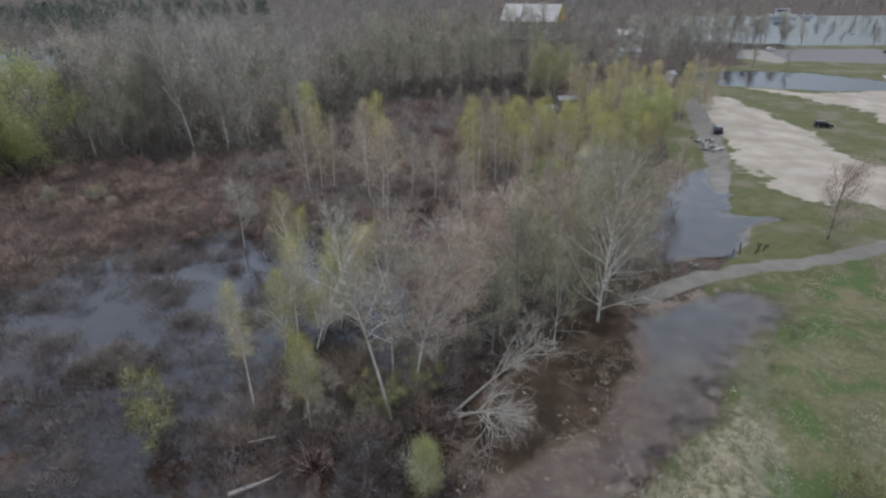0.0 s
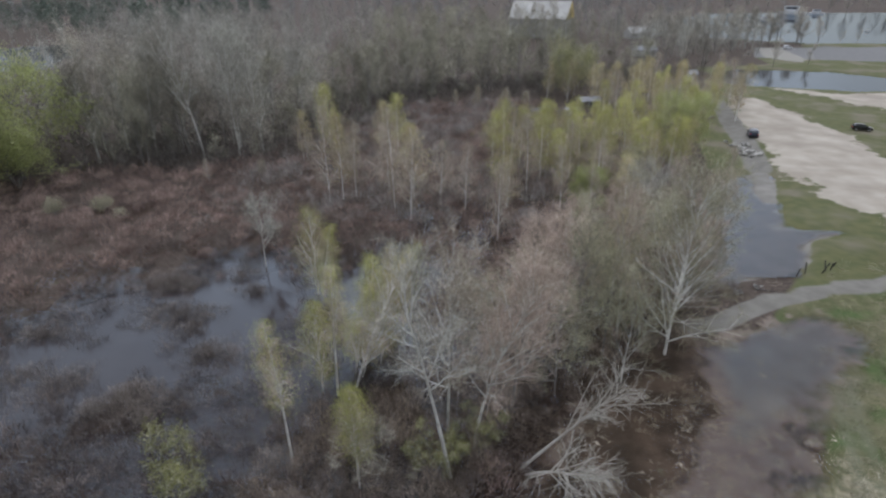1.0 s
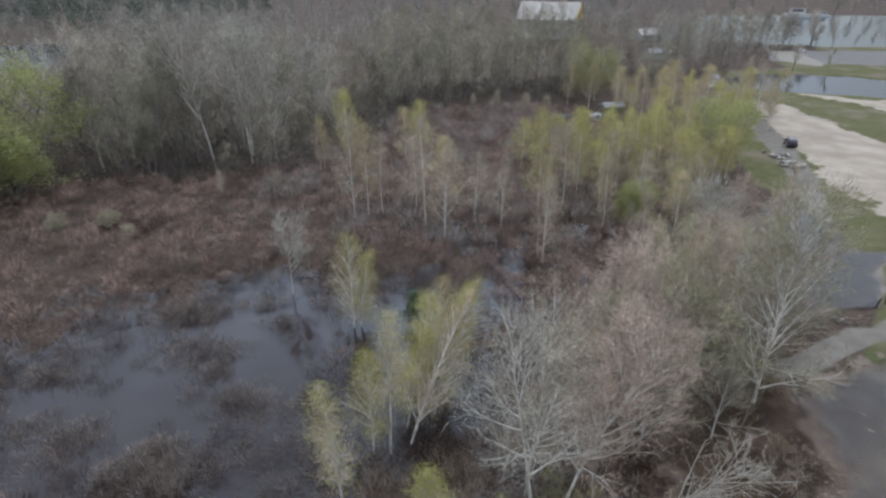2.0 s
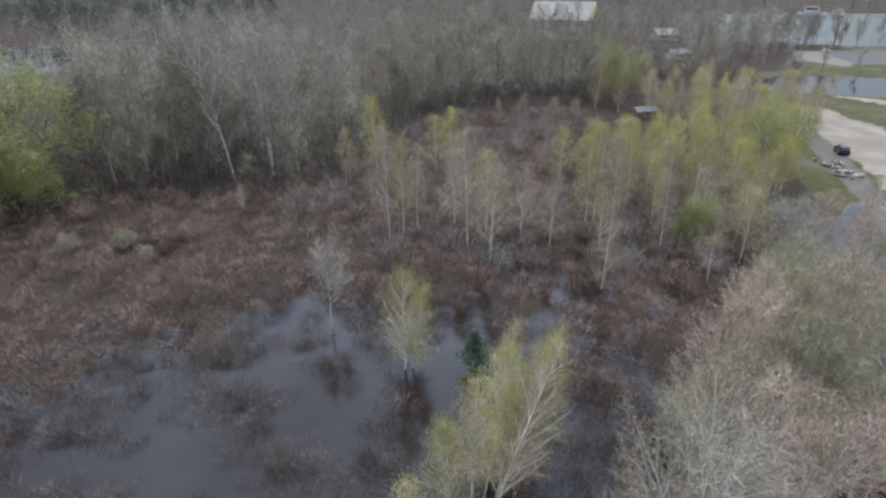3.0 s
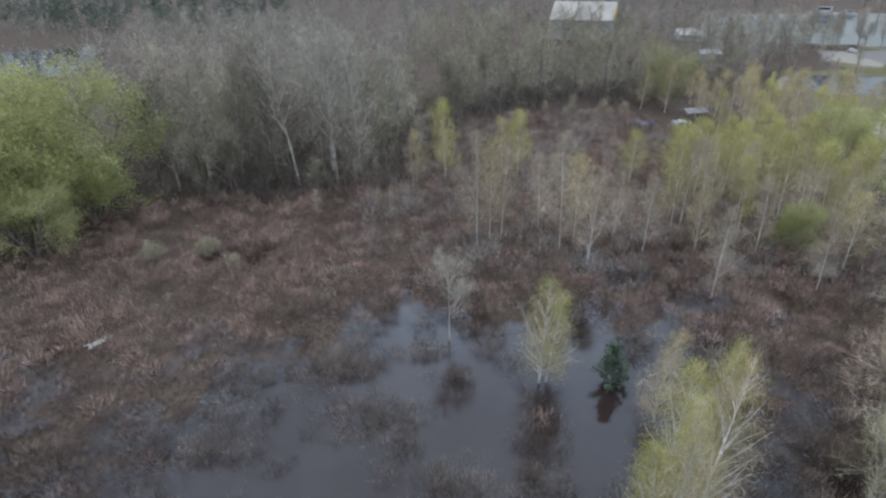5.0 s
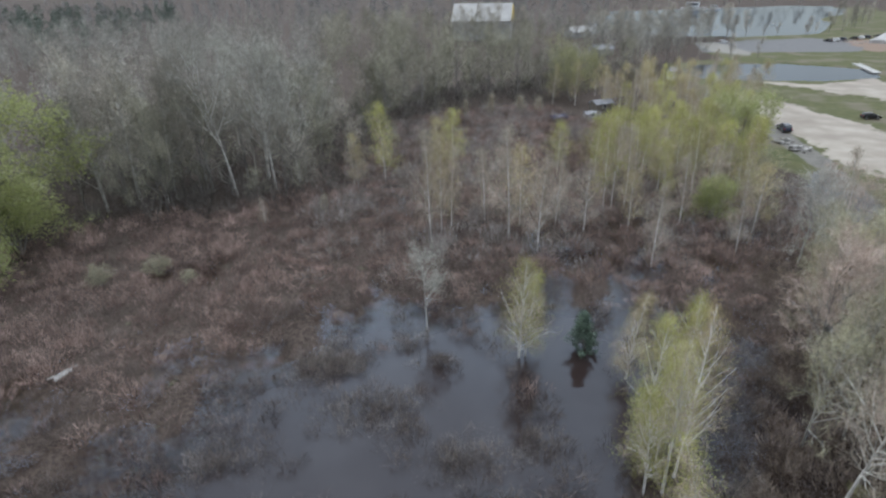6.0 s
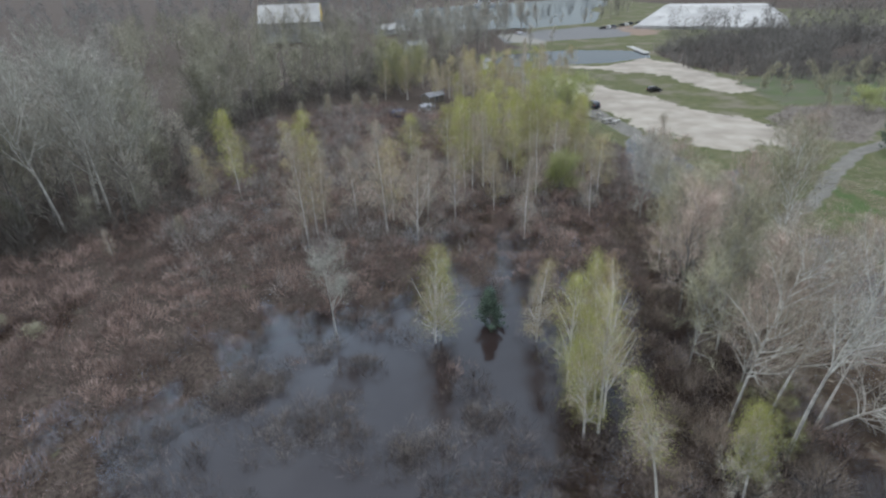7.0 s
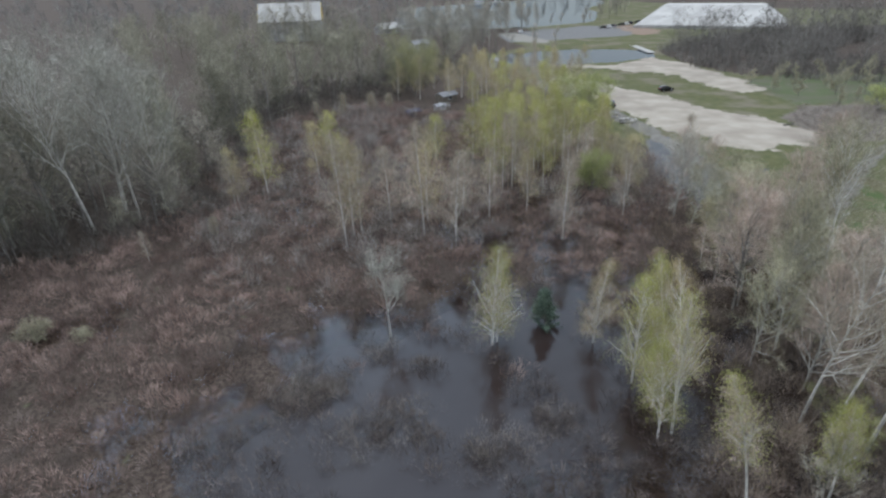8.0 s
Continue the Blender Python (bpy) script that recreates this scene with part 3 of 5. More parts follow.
def ground_material():
    m, n, l = nodes_of("ground cover")
    p = n["Principled BSDF"]
    p.inputs["Roughness"].default_value, p.inputs["Specular IOR Level"].default_value = 0.95, 0.15
    fine, mid, wide = noise_at(n, l, 2.2, 5), noise_at(n, l, 0.45, 4), noise_at(n, l, 0.09, 3)

    def cover(key, lo=0.35, hi=0.65, rag=0.6):
        a = n.new("ShaderNodeAttribute")
        a.attribute_name = key
        x = n.new("ShaderNodeMath")
        x.operation = "MULTIPLY_ADD"
        l.new(mid, x.inputs[0])
        x.inputs[1].default_value = rag
        y = n.new("ShaderNodeMath")
        y.operation = "ADD"
        l.new(a.outputs["Fac"], x.inputs[2])
        l.new(x.outputs[0], y.inputs[0])
        y.inputs[1].default_value = -rag / 2
        return ranged(n, l, y.outputs[0], lo, hi)

    rough_grass = mixed(n, l, ranged(n, l, mid, 0.35, 0.65), (0.077, 0.085, 0.038), (0.104, 0.102, 0.048))
    lush = mixed(n, l, ranged(n, l, wide, 0.38, 0.62), (0.074, 0.081, 0.036), (0.112, 0.104, 0.060))
    lush = mixed(n, l, ranged(n, l, noise_at(n, l, 0.9, 8), 0.42, 0.75), lush, (0.150, 0.136, 0.083))
    lush = mixed(n, l, ranged(n, l, noise_at(n, l, 0.17, 7), 0.48, 0.62), lush, (0.064, 0.094, 0.034))
    lush = mixed(n, l, ranged(n, l, noise_at(n, l, 0.11, 8), 0.56, 0.74), lush, (0.150, 0.129, 0.076))
    lush = mixed(n, l, ranged(n, l, noise_at(n, l, 3.6, 6), 0.5, 0.72, 0.0, 0.6), lush, (0.044, 0.053, 0.021))
    lush = mixed(n, l, ranged(n, l, noise_at(n, l, 2.7, 7), 0.56, 0.72, 0.0, 0.6), lush, (0.211, 0.191, 0.117))
    litter = mixed(n, l, ranged(n, l, fine, 0.35, 0.65), (0.045, 0.033, 0.027), (0.095, 0.073, 0.06))
    sand = mixed(n, l, ranged(n, l, noise_at(n, l, 0.2, 7), 0.25, 0.75), (0.268, 0.230, 0.190), (0.372, 0.332, 0.28))
    sand = mixed(n, l, ranged(n, l, noise_at(n, l, 0.07, 6), 0.45, 0.72), sand, (0.232, 0.198, 0.165))
    rough_grass = mixed(n, l, ranged(n, l, wide, 0.45, 0.7), rough_grass, (0.15, 0.13, 0.095))
    c = mixed(n, l, cover("meadow", rag=1.5), rough_grass, lush)
    c = mixed(n, l, cover("litter"), c, litter)
    mud = mixed(n, l, ranged(n, l, mid, 0.35, 0.65), (0.148, 0.114, 0.094), (0.20, 0.160, 0.134))
    c = mixed(n, l, cover("mud", rag=1.9), c, mixed(n, l, ranged(n, l, noise_at(n, l, 1.5, 6), 0.57, 0.68), mud, (0.25, 0.215, 0.165)))
    c = mixed(n, l, cover("tree_mirror_bed", 0.3, 0.7, 0.9), c, mixed(n, l, ranged(n, l, noise_at(n, l, 0.35, 7), 0.35, 0.68), (0.040, 0.029, 0.020), (0.090, 0.064, 0.046)))
    c = mixed(n, l, cover("sedge", 0.2, 0.8, 1.4), c, mixed(n, l, ranged(n, l, noise_at(n, l, 1.3, 7), 0.4, 0.62), (0.105, 0.102, 0.06), (0.24, 0.212, 0.145)))
    c = mixed(n, l, cover("rut", 0.3, 1.7, 0.9), c, (0.135, 0.138, 0.098))
    green = mixed(n, l, ranged(n, l, noise_at(n, l, 0.14, 6), 0.4, 0.62), (0.105, 0.104, 0.07), (0.086, 0.105, 0.052))
    c = mixed(n, l, cover("orchard", rag=2.2), c, green)
    c = mixed(n, l, cover("dry", rag=1.3), c, mixed(n, l, ranged(n, l, noise_at(n, l, 0.9, 6), 0.35, 0.65), (0.112, 0.094, 0.08), (0.172, 0.147, 0.125)))
    c = mixed(n, l, cover("sand", rag=1.5), c, sand)
    c = mixed(n, l, cover("track", rag=0.45), c, mixed(n, l, ranged(n, l, noise_at(n, l, 0.5, 7), 0.2, 0.8), (0.132, 0.122, 0.107), (0.19, 0.178, 0.158)))
    # pale silt bed; part of the sky's sheen is painted into this grey
    c = mixed(n, l, cover("silt_sheen", rag=0.5), c, mixed(n, l, ranged(n, l, noise_at(n, l, 0.25, 6), 0.3, 0.7), (0.15, 0.14, 0.125), (0.225, 0.21, 0.19)))
    c = mixed(n, l, cover("lot"), c, mixed(n, l, mid, (0.11, 0.108, 0.108), (0.19, 0.185, 0.18)))
    c = mixed(n, l, cover("gravel", rag=1.2), c, (0.23, 0.215, 0.19))
    c = mixed(n, l, cover("dirt", rag=1.2), c, (0.215, 0.155, 0.12))
    l.new(c, p.inputs["Base Color"])
    bumped(n, l, fine, 0.25, 0.05)
    return m


ground = tagged(part("ground", ground_mesh, ground_material()), "marsh, meadow and pale sand ground with a dirt track", "ground", kind="structure")


def water_material():
    """Peaty water: clear over the shallows, dark where it is deep, with a mirror of the sky on it."""
    m, n, l = nodes_of("peaty water")
    n.remove(n["Principled BSDF"])
    body, clear, gloss = n.new("ShaderNodeBsdfDiffuse"), n.new("ShaderNodeBsdfTransparent"), n.new("ShaderNodeBsdfGlossy")
    l.new(mixed(n, l, ranged(n, l, noise_at(n, l, 0.15, 3), 0.35, 0.65), (0.027, 0.018, 0.016), (0.034, 0.025, 0.023)), body.inputs[0])
    d = n.new("ShaderNodeAttribute")
    d.attribute_name = "depth"
    l.new(mixed(n, l, ranged(n, l, d.outputs["Fac"], 0.0, 0.22), (1.0, 1.0, 1.0), (0.82, 0.70, 0.60)), clear.inputs[0])
    gloss.inputs[0].default_value = (0.665, 0.80, 0.93, 1)
    gloss.inputs["Roughness"].default_value = 0.05
    a = n.new("ShaderNodeAttribute")
    a.attribute_name = "depth"
    under, top, f, bump = n.new("ShaderNodeMixShader"), n.new("ShaderNodeMixShader"), n.new("ShaderNodeFresnel"), n.new("ShaderNodeBump")
    l.new(ranged(n, l, a.outputs["Fac"], -0.02, 0.5, 0.0, 1.0), under.inputs[0])
    l.new(clear.outputs[0], under.inputs[1])
    l.new(body.outputs[0], under.inputs[2])
    f.inputs["IOR"].default_value = 1.33
    bump.inputs["Strength"].default_value, bump.inputs["Distance"].default_value = 0.06, 0.05
    l.new(noise_at(n, l, 1.4, 2), bump.inputs["Height"])
    for node in (f, gloss):
        l.new(bump.outputs[0], node.inputs["Normal"])
    # the reflection is faded by hand over thin water, to soften the shoreline
    thin, mirror_fade = n.new("ShaderNodeMath"), n.new("ShaderNodeMath")
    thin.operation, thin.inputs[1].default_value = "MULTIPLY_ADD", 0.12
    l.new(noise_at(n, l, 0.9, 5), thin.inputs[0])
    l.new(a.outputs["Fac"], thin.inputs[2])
    mirror_fade.operation = "MULTIPLY"
    l.new(f.outputs[0], mirror_fade.inputs[0])
    l.new(ranged(n, l, thin.outputs[0], 0.07, 0.23), mirror_fade.inputs[1])
    l.new(mirror_fade.outputs[0], top.inputs[0])
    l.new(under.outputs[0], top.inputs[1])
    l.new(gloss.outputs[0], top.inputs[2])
    l.new(top.outputs[0], n["Material Output"].inputs[0])
    return m


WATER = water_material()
gx, gy = spaced(-119, 167, 2.9, -1, 46, 1.1), spaced(21, 267, 2.9, 24, 70, 1.1)
X, Y = np.meshgrid(gx, gy)
ny, nx = X.shape
idx = np.arange(nx * ny).reshape(ny, nx)
cells = np.stack([idx[:-1, :-1], idx[:-1, 1:], idx[1:, 1:], idx[1:, :-1]], -1).reshape(-1, 4)
water_mesh = mesh_of("water", np.stack([X, Y, np.zeros_like(X)], -1), quads=cells, smooth=True)
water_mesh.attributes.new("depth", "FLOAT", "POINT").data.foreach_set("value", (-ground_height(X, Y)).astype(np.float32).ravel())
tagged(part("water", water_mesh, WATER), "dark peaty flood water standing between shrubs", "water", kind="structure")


# ---- brushwood in the marsh ----
def brush(g, x, y, height, stems, spread, width, lift=0.1, sides=2):
    """Bunches of fine stems that lean outwards, each with side twigs, as slivers, at the given places."""
    n = len(x)
    i = np.repeat(np.arange(n), stems)
    k = len(i)
    a, r = g.uniform(0, 2 * math.pi, k), np.sqrt(g.random(k)) * spread
    z = np.minimum(ground_height(x, y), lift)[i]
    foot = np.stack([x[i] + np.cos(a) * r * 0.35, y[i] + np.sin(a) * r * 0.35, z - 0.1], -1)
    tall = height[i] * g.uniform(0.5, 1.15, k)
    tip = foot + np.stack([np.cos(a) * r * 1.1 + g.normal(0, 0.22, k), np.sin(a) * r * 1.1 + g.normal(0, 0.22, k), tall], -1)

    def slivers(p, q, w):
        b = g.uniform(0, 2 * math.pi, len(p))
        side = np.stack([np.cos(b), np.sin(b), np.zeros(len(p))], -1) * (w * g.uniform(0.6, 1.4, len(p)))[:, None] / 2
        return np.stack([p - side, p + side, q], 1).reshape(-1, 3), np.arange(3 * len(p)).reshape(-1, 3)

    sets = [slivers(foot, tip, width)]
    if sides:
        j = np.repeat(np.arange(k), sides)
        t = g.uniform(0.3, 0.9, len(j))[:, None]
        p = foot[j] * (1 - t) + tip[j] * t
        q = p + g.normal(0, 0.28, (len(j), 3)) + np.array([0, 0, 0.25]) * tall[j][:, None]
        sets.append(slivers(p, q, width * 0.8))
    return joined(*sets)


SHRUB_TWIG = surface("willow shrub twigs", (0.14, 0.115, 0.10), (0.265, 0.225, 0.197), 0.3, 0.9, island=0.35)
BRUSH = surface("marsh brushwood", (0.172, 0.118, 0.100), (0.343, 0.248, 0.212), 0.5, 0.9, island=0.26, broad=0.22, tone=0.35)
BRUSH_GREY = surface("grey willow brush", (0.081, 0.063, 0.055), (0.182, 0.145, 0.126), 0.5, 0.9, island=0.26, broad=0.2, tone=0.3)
UNDERGROWTH = surface("grey undergrowth", (0.085, 0.075, 0.065), (0.172, 0.153, 0.134), 0.15, 0.9, island=0.35, broad=0.15)
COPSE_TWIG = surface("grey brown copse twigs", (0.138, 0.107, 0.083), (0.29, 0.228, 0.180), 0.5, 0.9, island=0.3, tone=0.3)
BIRCH_SCRUB = surface("greyish scrub under birches", (0.21, 0.187, 0.17), (0.372, 0.338, 0.31), 0.4, 0.9, island=0.3)
SCRAPS = surface("sodden reed scraps", (0.16, 0.132, 0.104), (0.30, 0.255, 0.20), 0.5, 0.9, island=0.35)
DRY_SCRUB = surface("grey brown scrub", (0.20, 0.17, 0.15), (0.33, 0.29, 0.255), 0.4, 0.9, island=0.3)
DRY_GRASS = surface("dry pale sedge", (0.30, 0.26, 0.19), (0.48, 0.43, 0.33), 0.4, 0.9, island=0.35)
WET_GRASS = surface("half drowned grass", (0.115, 0.125, 0.07), (0.225, 0.225, 0.14), 0.5, 0.9, island=0.3)
GREEN_GRASS = surface("fresh grass blades", (0.125, 0.165, 0.055), (0.25, 0.275, 0.12), 0.2, 0.8, island=0.35, leafy=0.2)
ISLETS = [(-42.4, 72.5, 4.0), (-38, 63.8, 5.0), (-31.5, 70, 2.4), (-30.5, 56.5, 4.0), (-24.5, 57, 2.6), (-47, 52, 4.5), (-36, 48, 4.0), (-52, 60, 3.0), (-34, 74.5, 2.0)]


def scatter(g, count, x0, x1, y0, y1):
    return g.uniform(x0, x1, count), g.uniform(y0, y1, count)


def brush_cover(x, y):
    """How thickly the brushwood stands: thin and blotchy towards open water."""
    marsh = step(inside(x, y, MARSH), -4, 2)
    lake = inside(x, y, LAKE) + 7 * (field(x, y, 6, 3) - 0.5) + 3 * (field(x, y, 2.4, 38) - 0.5)
    wet = step(lake, -5.0, 1.0)
    blots = step(field(x, y, 4.2, 8) + 0.35 * (field(x, y, 1.9, 39) - 0.5), 0.56, 0.66)
    blots = np.maximum(blots, step(-x, 38, 50) * step(field(x, y, 4.2, 31) + 0.3 * (field(x, y, 1.9, 32) - 0.5), 0.34, 0.46))
    blots = np.maximum(blots, step(-y, -56, -50) * step(field(x, y, 4.2, 35), 0.36, 0.48))
    d = 1 - wet * (1 - 0.95 * blots)
    d = d * (1 - 0.45 * step(inside(x, y, SWALE), -4, 4) * step(field(x, y, 3.2, 37), 0.4, 0.6))
    d = marsh * d * (1 - step(inside(x, y, CHANNEL), -1, 1)) * (1 - 0.9 * step(inside(x, y, MUD), -3, 1))
    return np.clip(d * (0.45 + 0.6 * step(field(x, y, 2.6, 21) + 0.3 * (field(x, y, 7, 23) - 0.5), 0.33, 0.5)), 0, 1)


def domes(g, x, y, height, radius, count, width, length):
    """Domed bunches of short twigs on a few stems, one dome at each place, as slivers."""
    i = np.repeat(np.arange(len(x)), count)
    k = len(i)
    a, r, up = g.uniform(0, 2 * math.pi, k), np.sqrt(g.random(k)), 0.12 + 0.88 * g.random(k) ** 0.7
    roof = np.sqrt(np.clip(1 - 0.85 * r * r, 0, 1))
    z = np.minimum(ground_height(x, y), 0.1)[i]
    foot = np.stack([x[i] + np.cos(a) * r * radius[i], y[i] + np.sin(a) * r * radius[i], z + height[i] * roof * up * 0.82], -1)
    way = unit(np.stack([np.cos(a) * r * 0.7, np.sin(a) * r * 0.7, np.full(k, 0.75)], -1) + g.normal(0, 0.3, (k, 3)))
    tip = foot + way * (length * g.uniform(0.5, 1.4, k) * (0.6 + 0.4 * height[i] / 1.6))[:, None]
    b = g.uniform(0, 2 * math.pi, k)
    side = np.stack([np.cos(b), np.sin(b), np.zeros(k)], -1) * (width * g.uniform(0.6, 1.4, k))[:, None] / 2
    return np.stack([foot - side, foot + side, tip], 1).reshape(-1, 3), np.arange(3 * k).reshape(-1, 3)


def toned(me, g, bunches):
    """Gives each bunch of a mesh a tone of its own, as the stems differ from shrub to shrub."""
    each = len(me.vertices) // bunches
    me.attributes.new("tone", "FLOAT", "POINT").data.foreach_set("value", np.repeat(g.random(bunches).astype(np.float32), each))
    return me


g = np.random.default_rng(11)
bx, by = np.meshgrid(np.arange(-114, 45, 2.2), np.arange(20, 191, 2.2))
bx, by = bx.ravel() + g.uniform(-1.0, 1.0, bx.size), by.ravel() + g.uniform(-1.0, 1.0, bx.size)
keep = g.random(len(bx)) < brush_cover(bx, by)
bx, by = bx[keep], by[keep]
shore = inside(bx, by, LAKE) + 6 * (field(bx, by, 5, 3) - 0.5)
grey = np.maximum(1 - step(by, 56, 92), step(shore, -15, -2)) * (0.4 + 0.6 * step(bx, -75, -50)) + 0.5 * (field(bx, by, 6, 33) - 0.5) > g.random(len(bx))
tall = (1.0 + 1.5 * field(bx, by, 7, 9)) * (0.65 + 0.8 * field(bx, by, 2.6, 21)) * g.uniform(0.7, 1.35, len(bx))
girths = 0.8 + 1.1 * g.random(len(bx))
v, f = domes(g, bx[grey], by[grey], tall[grey], girths[grey], 150, 0.042, 0.8)
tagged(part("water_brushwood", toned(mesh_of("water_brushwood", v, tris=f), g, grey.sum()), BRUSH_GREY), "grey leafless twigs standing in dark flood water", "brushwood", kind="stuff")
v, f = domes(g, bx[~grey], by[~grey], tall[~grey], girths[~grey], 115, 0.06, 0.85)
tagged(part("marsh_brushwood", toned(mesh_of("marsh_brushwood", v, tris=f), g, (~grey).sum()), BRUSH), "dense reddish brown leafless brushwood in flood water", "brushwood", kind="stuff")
lx, ly = scatter(g, 15000, -114, 45, 20, 190)
keep = (g.random(len(lx)) < step(brush_cover(lx, ly), 0.2, 0.6) * np.where((ly < 60) | (np.abs(ground_height(lx, ly)) < 0.1), 0.9, 0.5)) & (inside(lx, ly, LAKE) < -1)
lx, ly = lx[keep], ly[keep]
high, girths, near_by = 0.35 + 0.6 * g.random(len(lx)) + 0.5 * (ly < 60), g.uniform(0.5, 1.1, len(lx)), ly < 62
v, f = domes(g, lx[~near_by], ly[~near_by], high[~near_by], girths[~near_by], 24, 0.06, 0.5)
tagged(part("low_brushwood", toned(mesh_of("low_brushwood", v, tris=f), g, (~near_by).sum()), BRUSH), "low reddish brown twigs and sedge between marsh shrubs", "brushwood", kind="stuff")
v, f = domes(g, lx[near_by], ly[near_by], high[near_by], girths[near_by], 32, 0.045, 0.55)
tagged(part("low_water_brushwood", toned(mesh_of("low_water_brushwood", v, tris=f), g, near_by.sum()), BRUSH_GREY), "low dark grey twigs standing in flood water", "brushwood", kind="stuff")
for ix, iy, ir in ISLETS:
    n = int(7 * ir * ir)
    a, r = g.uniform(0, 2 * math.pi, n), np.sqrt(g.random(n)) * ir * 1.2
    px, py = ix + np.cos(a) * r * 1.25 + g.normal(0, 0.4, n), iy + np.sin(a) * r * 0.8 + g.normal(0, 0.4, n)
    k = r < ir * (0.4 + 1.1 * field(px, py, 2.4, 71))
    px, py, r = px[k], py[k], r[k]
    high = 0.8 + 1.3 * np.clip(1 - (r / ir) ** 2, 0, 1) + 0.5 * g.random(len(px))
    shrub = thing("willow_shrub", "grey brown leafless willow shrub standing in flood water", "shrub", "shrubs in open water")
    v, f = brush(g, px, py, high, 9, 1.1, 0.05, sides=0)
    tagged(part("crown", mesh_of("crown", v, tris=f), SHRUB_TWIG, shrub), kind="stuff")
    v, f = domes(g, px, py, high, np.full(len(px), 1.0), 70, 0.04, 0.5)
    tagged(part("twig_veil", mesh_of("twig_veil", v, tris=f), SHRUB_TWIG, shrub), kind="stuff")
ux, uy = scatter(g, 9000, -150, 95, 105, 250)
d = inside(ux, uy, WOODS)
keep = (d > -6) & (d < 26) & (g.random(len(ux)) < 0.55)
ux, uy = ux[keep], uy[keep]
v, f = domes(g, ux, uy, (2.2 + 4.4 * field(ux, uy, 7, 12)) * g.uniform(0.6, 1.3, len(ux)), g.uniform(1.0, 2.2, len(ux)), 44, 0.095, 1.1)
tagged(part("wood_undergrowth", mesh_of("wood_undergrowth", v, tris=f), UNDERGROWTH), "dense grey leafless undergrowth along the wood's edge", "undergrowth", kind="stuff")

tx, ty = scatter(g, 2100, -48, 46, 82, 192)
stands = (0.25 + 0.75 * step(field(tx, ty, 8, 51), 0.36, 0.56)) * step(inside(tx, ty, MARSH), 0, 3) * step(ty, 82, 96)
keep = g.random(len(tx)) < 0.7 * stands
tx, ty = tx[keep], ty[keep]
v, f = domes(g, tx, ty, 1.8 + 2.6 * field(tx, ty, 6, 52) * g.uniform(0.6, 1.3, len(tx)), g.uniform(1.0, 2.0, len(tx)), 70, 0.07, 1.0)
tagged(part("birch_undergrowth", mesh_of("birch_undergrowth", v, tris=f), BIRCH_SCRUB), "tall grey leafless shrubs between the birches", "undergrowth", kind="stuff")

COPSE = [(-23, 35), (-8, 35), (0, 40), (9, 51), (22, 61), (31, 71), (24, 86), (14, 82), (6, 68), (-4, 57), (-12, 50), (-19, 44)]
cx, cy = scatter(g, 900, -24, 32, 34, 88)
cx, cy = (q[inside(cx, cy, COPSE) > 0] for q in (cx, cy))
v, f = domes(g, cx, cy, (1.6 + 2.8 * field(cx, cy, 6, 54)) * g.uniform(0.6, 1.3, len(cx)), g.uniform(0.8, 1.7, len(cx)), 130, 0.032, 0.8)
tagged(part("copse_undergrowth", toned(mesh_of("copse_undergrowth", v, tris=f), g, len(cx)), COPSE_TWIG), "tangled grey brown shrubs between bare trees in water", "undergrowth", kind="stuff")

# ---- birches of the marsh ----
stand(birch(101, 13.8, LEAF_YELLOW, (0.6, 0.2), 5, label="white-stemmed birch with sparse yellow-green leaves in water", near=True, low=0.15, wide=0.36), -22.8, 69.7)
stand(birch(102, 10.6, LEAF_YELLOW, (1.2, 0.4), 5, label="slim white birch leaning beside a taller birch in water", near=True, low=0.2, wide=0.24), -22.1, 69.9)
stand(birch(103, 11.4, LEAF_ORANGE, (0.3, 0.1), 4, label="slim pale birch with thin ochre buds in water", near=True, low=0.16, wide=0.27), -13.0, 64.3)
CLUMP = [(-14.6, 53.0, 13.2, (6.6, 7.2), LEAF_YELLOW, 6, 0.42, "leaning"), (-14.9, 51.5, 13.6, (6.4, 5.6), LEAF_OCHRE, 5, 0.42, "ochre leaning"), (-14.5, 57.0, 12.4, (1.4, 2.2), LEAF_YELLOW, 6, 0.38, "upright"),
         (-17.9, 50.6, 10.4, (0.2, 0.4), LEAF_LIME, 6, 0.38, "low"), (-16.4, 50.4, 14.6, (0.7, 1.2), LEAF_YELLOW, 3, 0.17, "thinly leaved"), (-15.3, 53.6, 9.6, (2.4, 2.6), LEAF_YELLOW, 5, 0.30, "slanting"),
         (-12.9, 55.4, 12.6, (3.6, 4.4), LEAF_YELLOW, 5, 0.30, "slender"), (-18.5, 41.6, 13.2, (-0.8, 2.4), LEAF_YELLOW, 3, 0.19, "sparsely leaved")]
for k, (x, y, h, lean, leaf, leafage, wide, look_of) in enumerate(CLUMP):
    stand(birch(140 + k, h, leaf, lean, leafage, label=look_of + " white-stemmed birch of a yellow-green clump in water", near=True, bark=PALE_BARK if wide < 0.2 else BIRCH_BARK, low=0.42 if wide < 0.2 else 0.2, wide=wide), x, y)
BIRCHES = [birch(110 + k, 14.0, LEAF_YELLOW, (0.4 * k - 0.8, 0.3), 5, low=0.18, wide=0.42, label="slender white birch in yellow-green young leaf") for k in range(4)]
OCHRES = [birch(120 + k, 14.0, LEAF_ORANGE, (0.3 * k - 0.4, 0), 4, low=0.18, wide=0.40, label="slender white birch with ochre catkins and buds") for k in range(3)]
PALES = [birch(130 + k, 15.0, LEAF_PALE, (0.5 * k - 0.5, 0), 3, low=0.16, label="slender pale birch with almost bare pinkish twigs", wide=0.34) for k in range(3)]
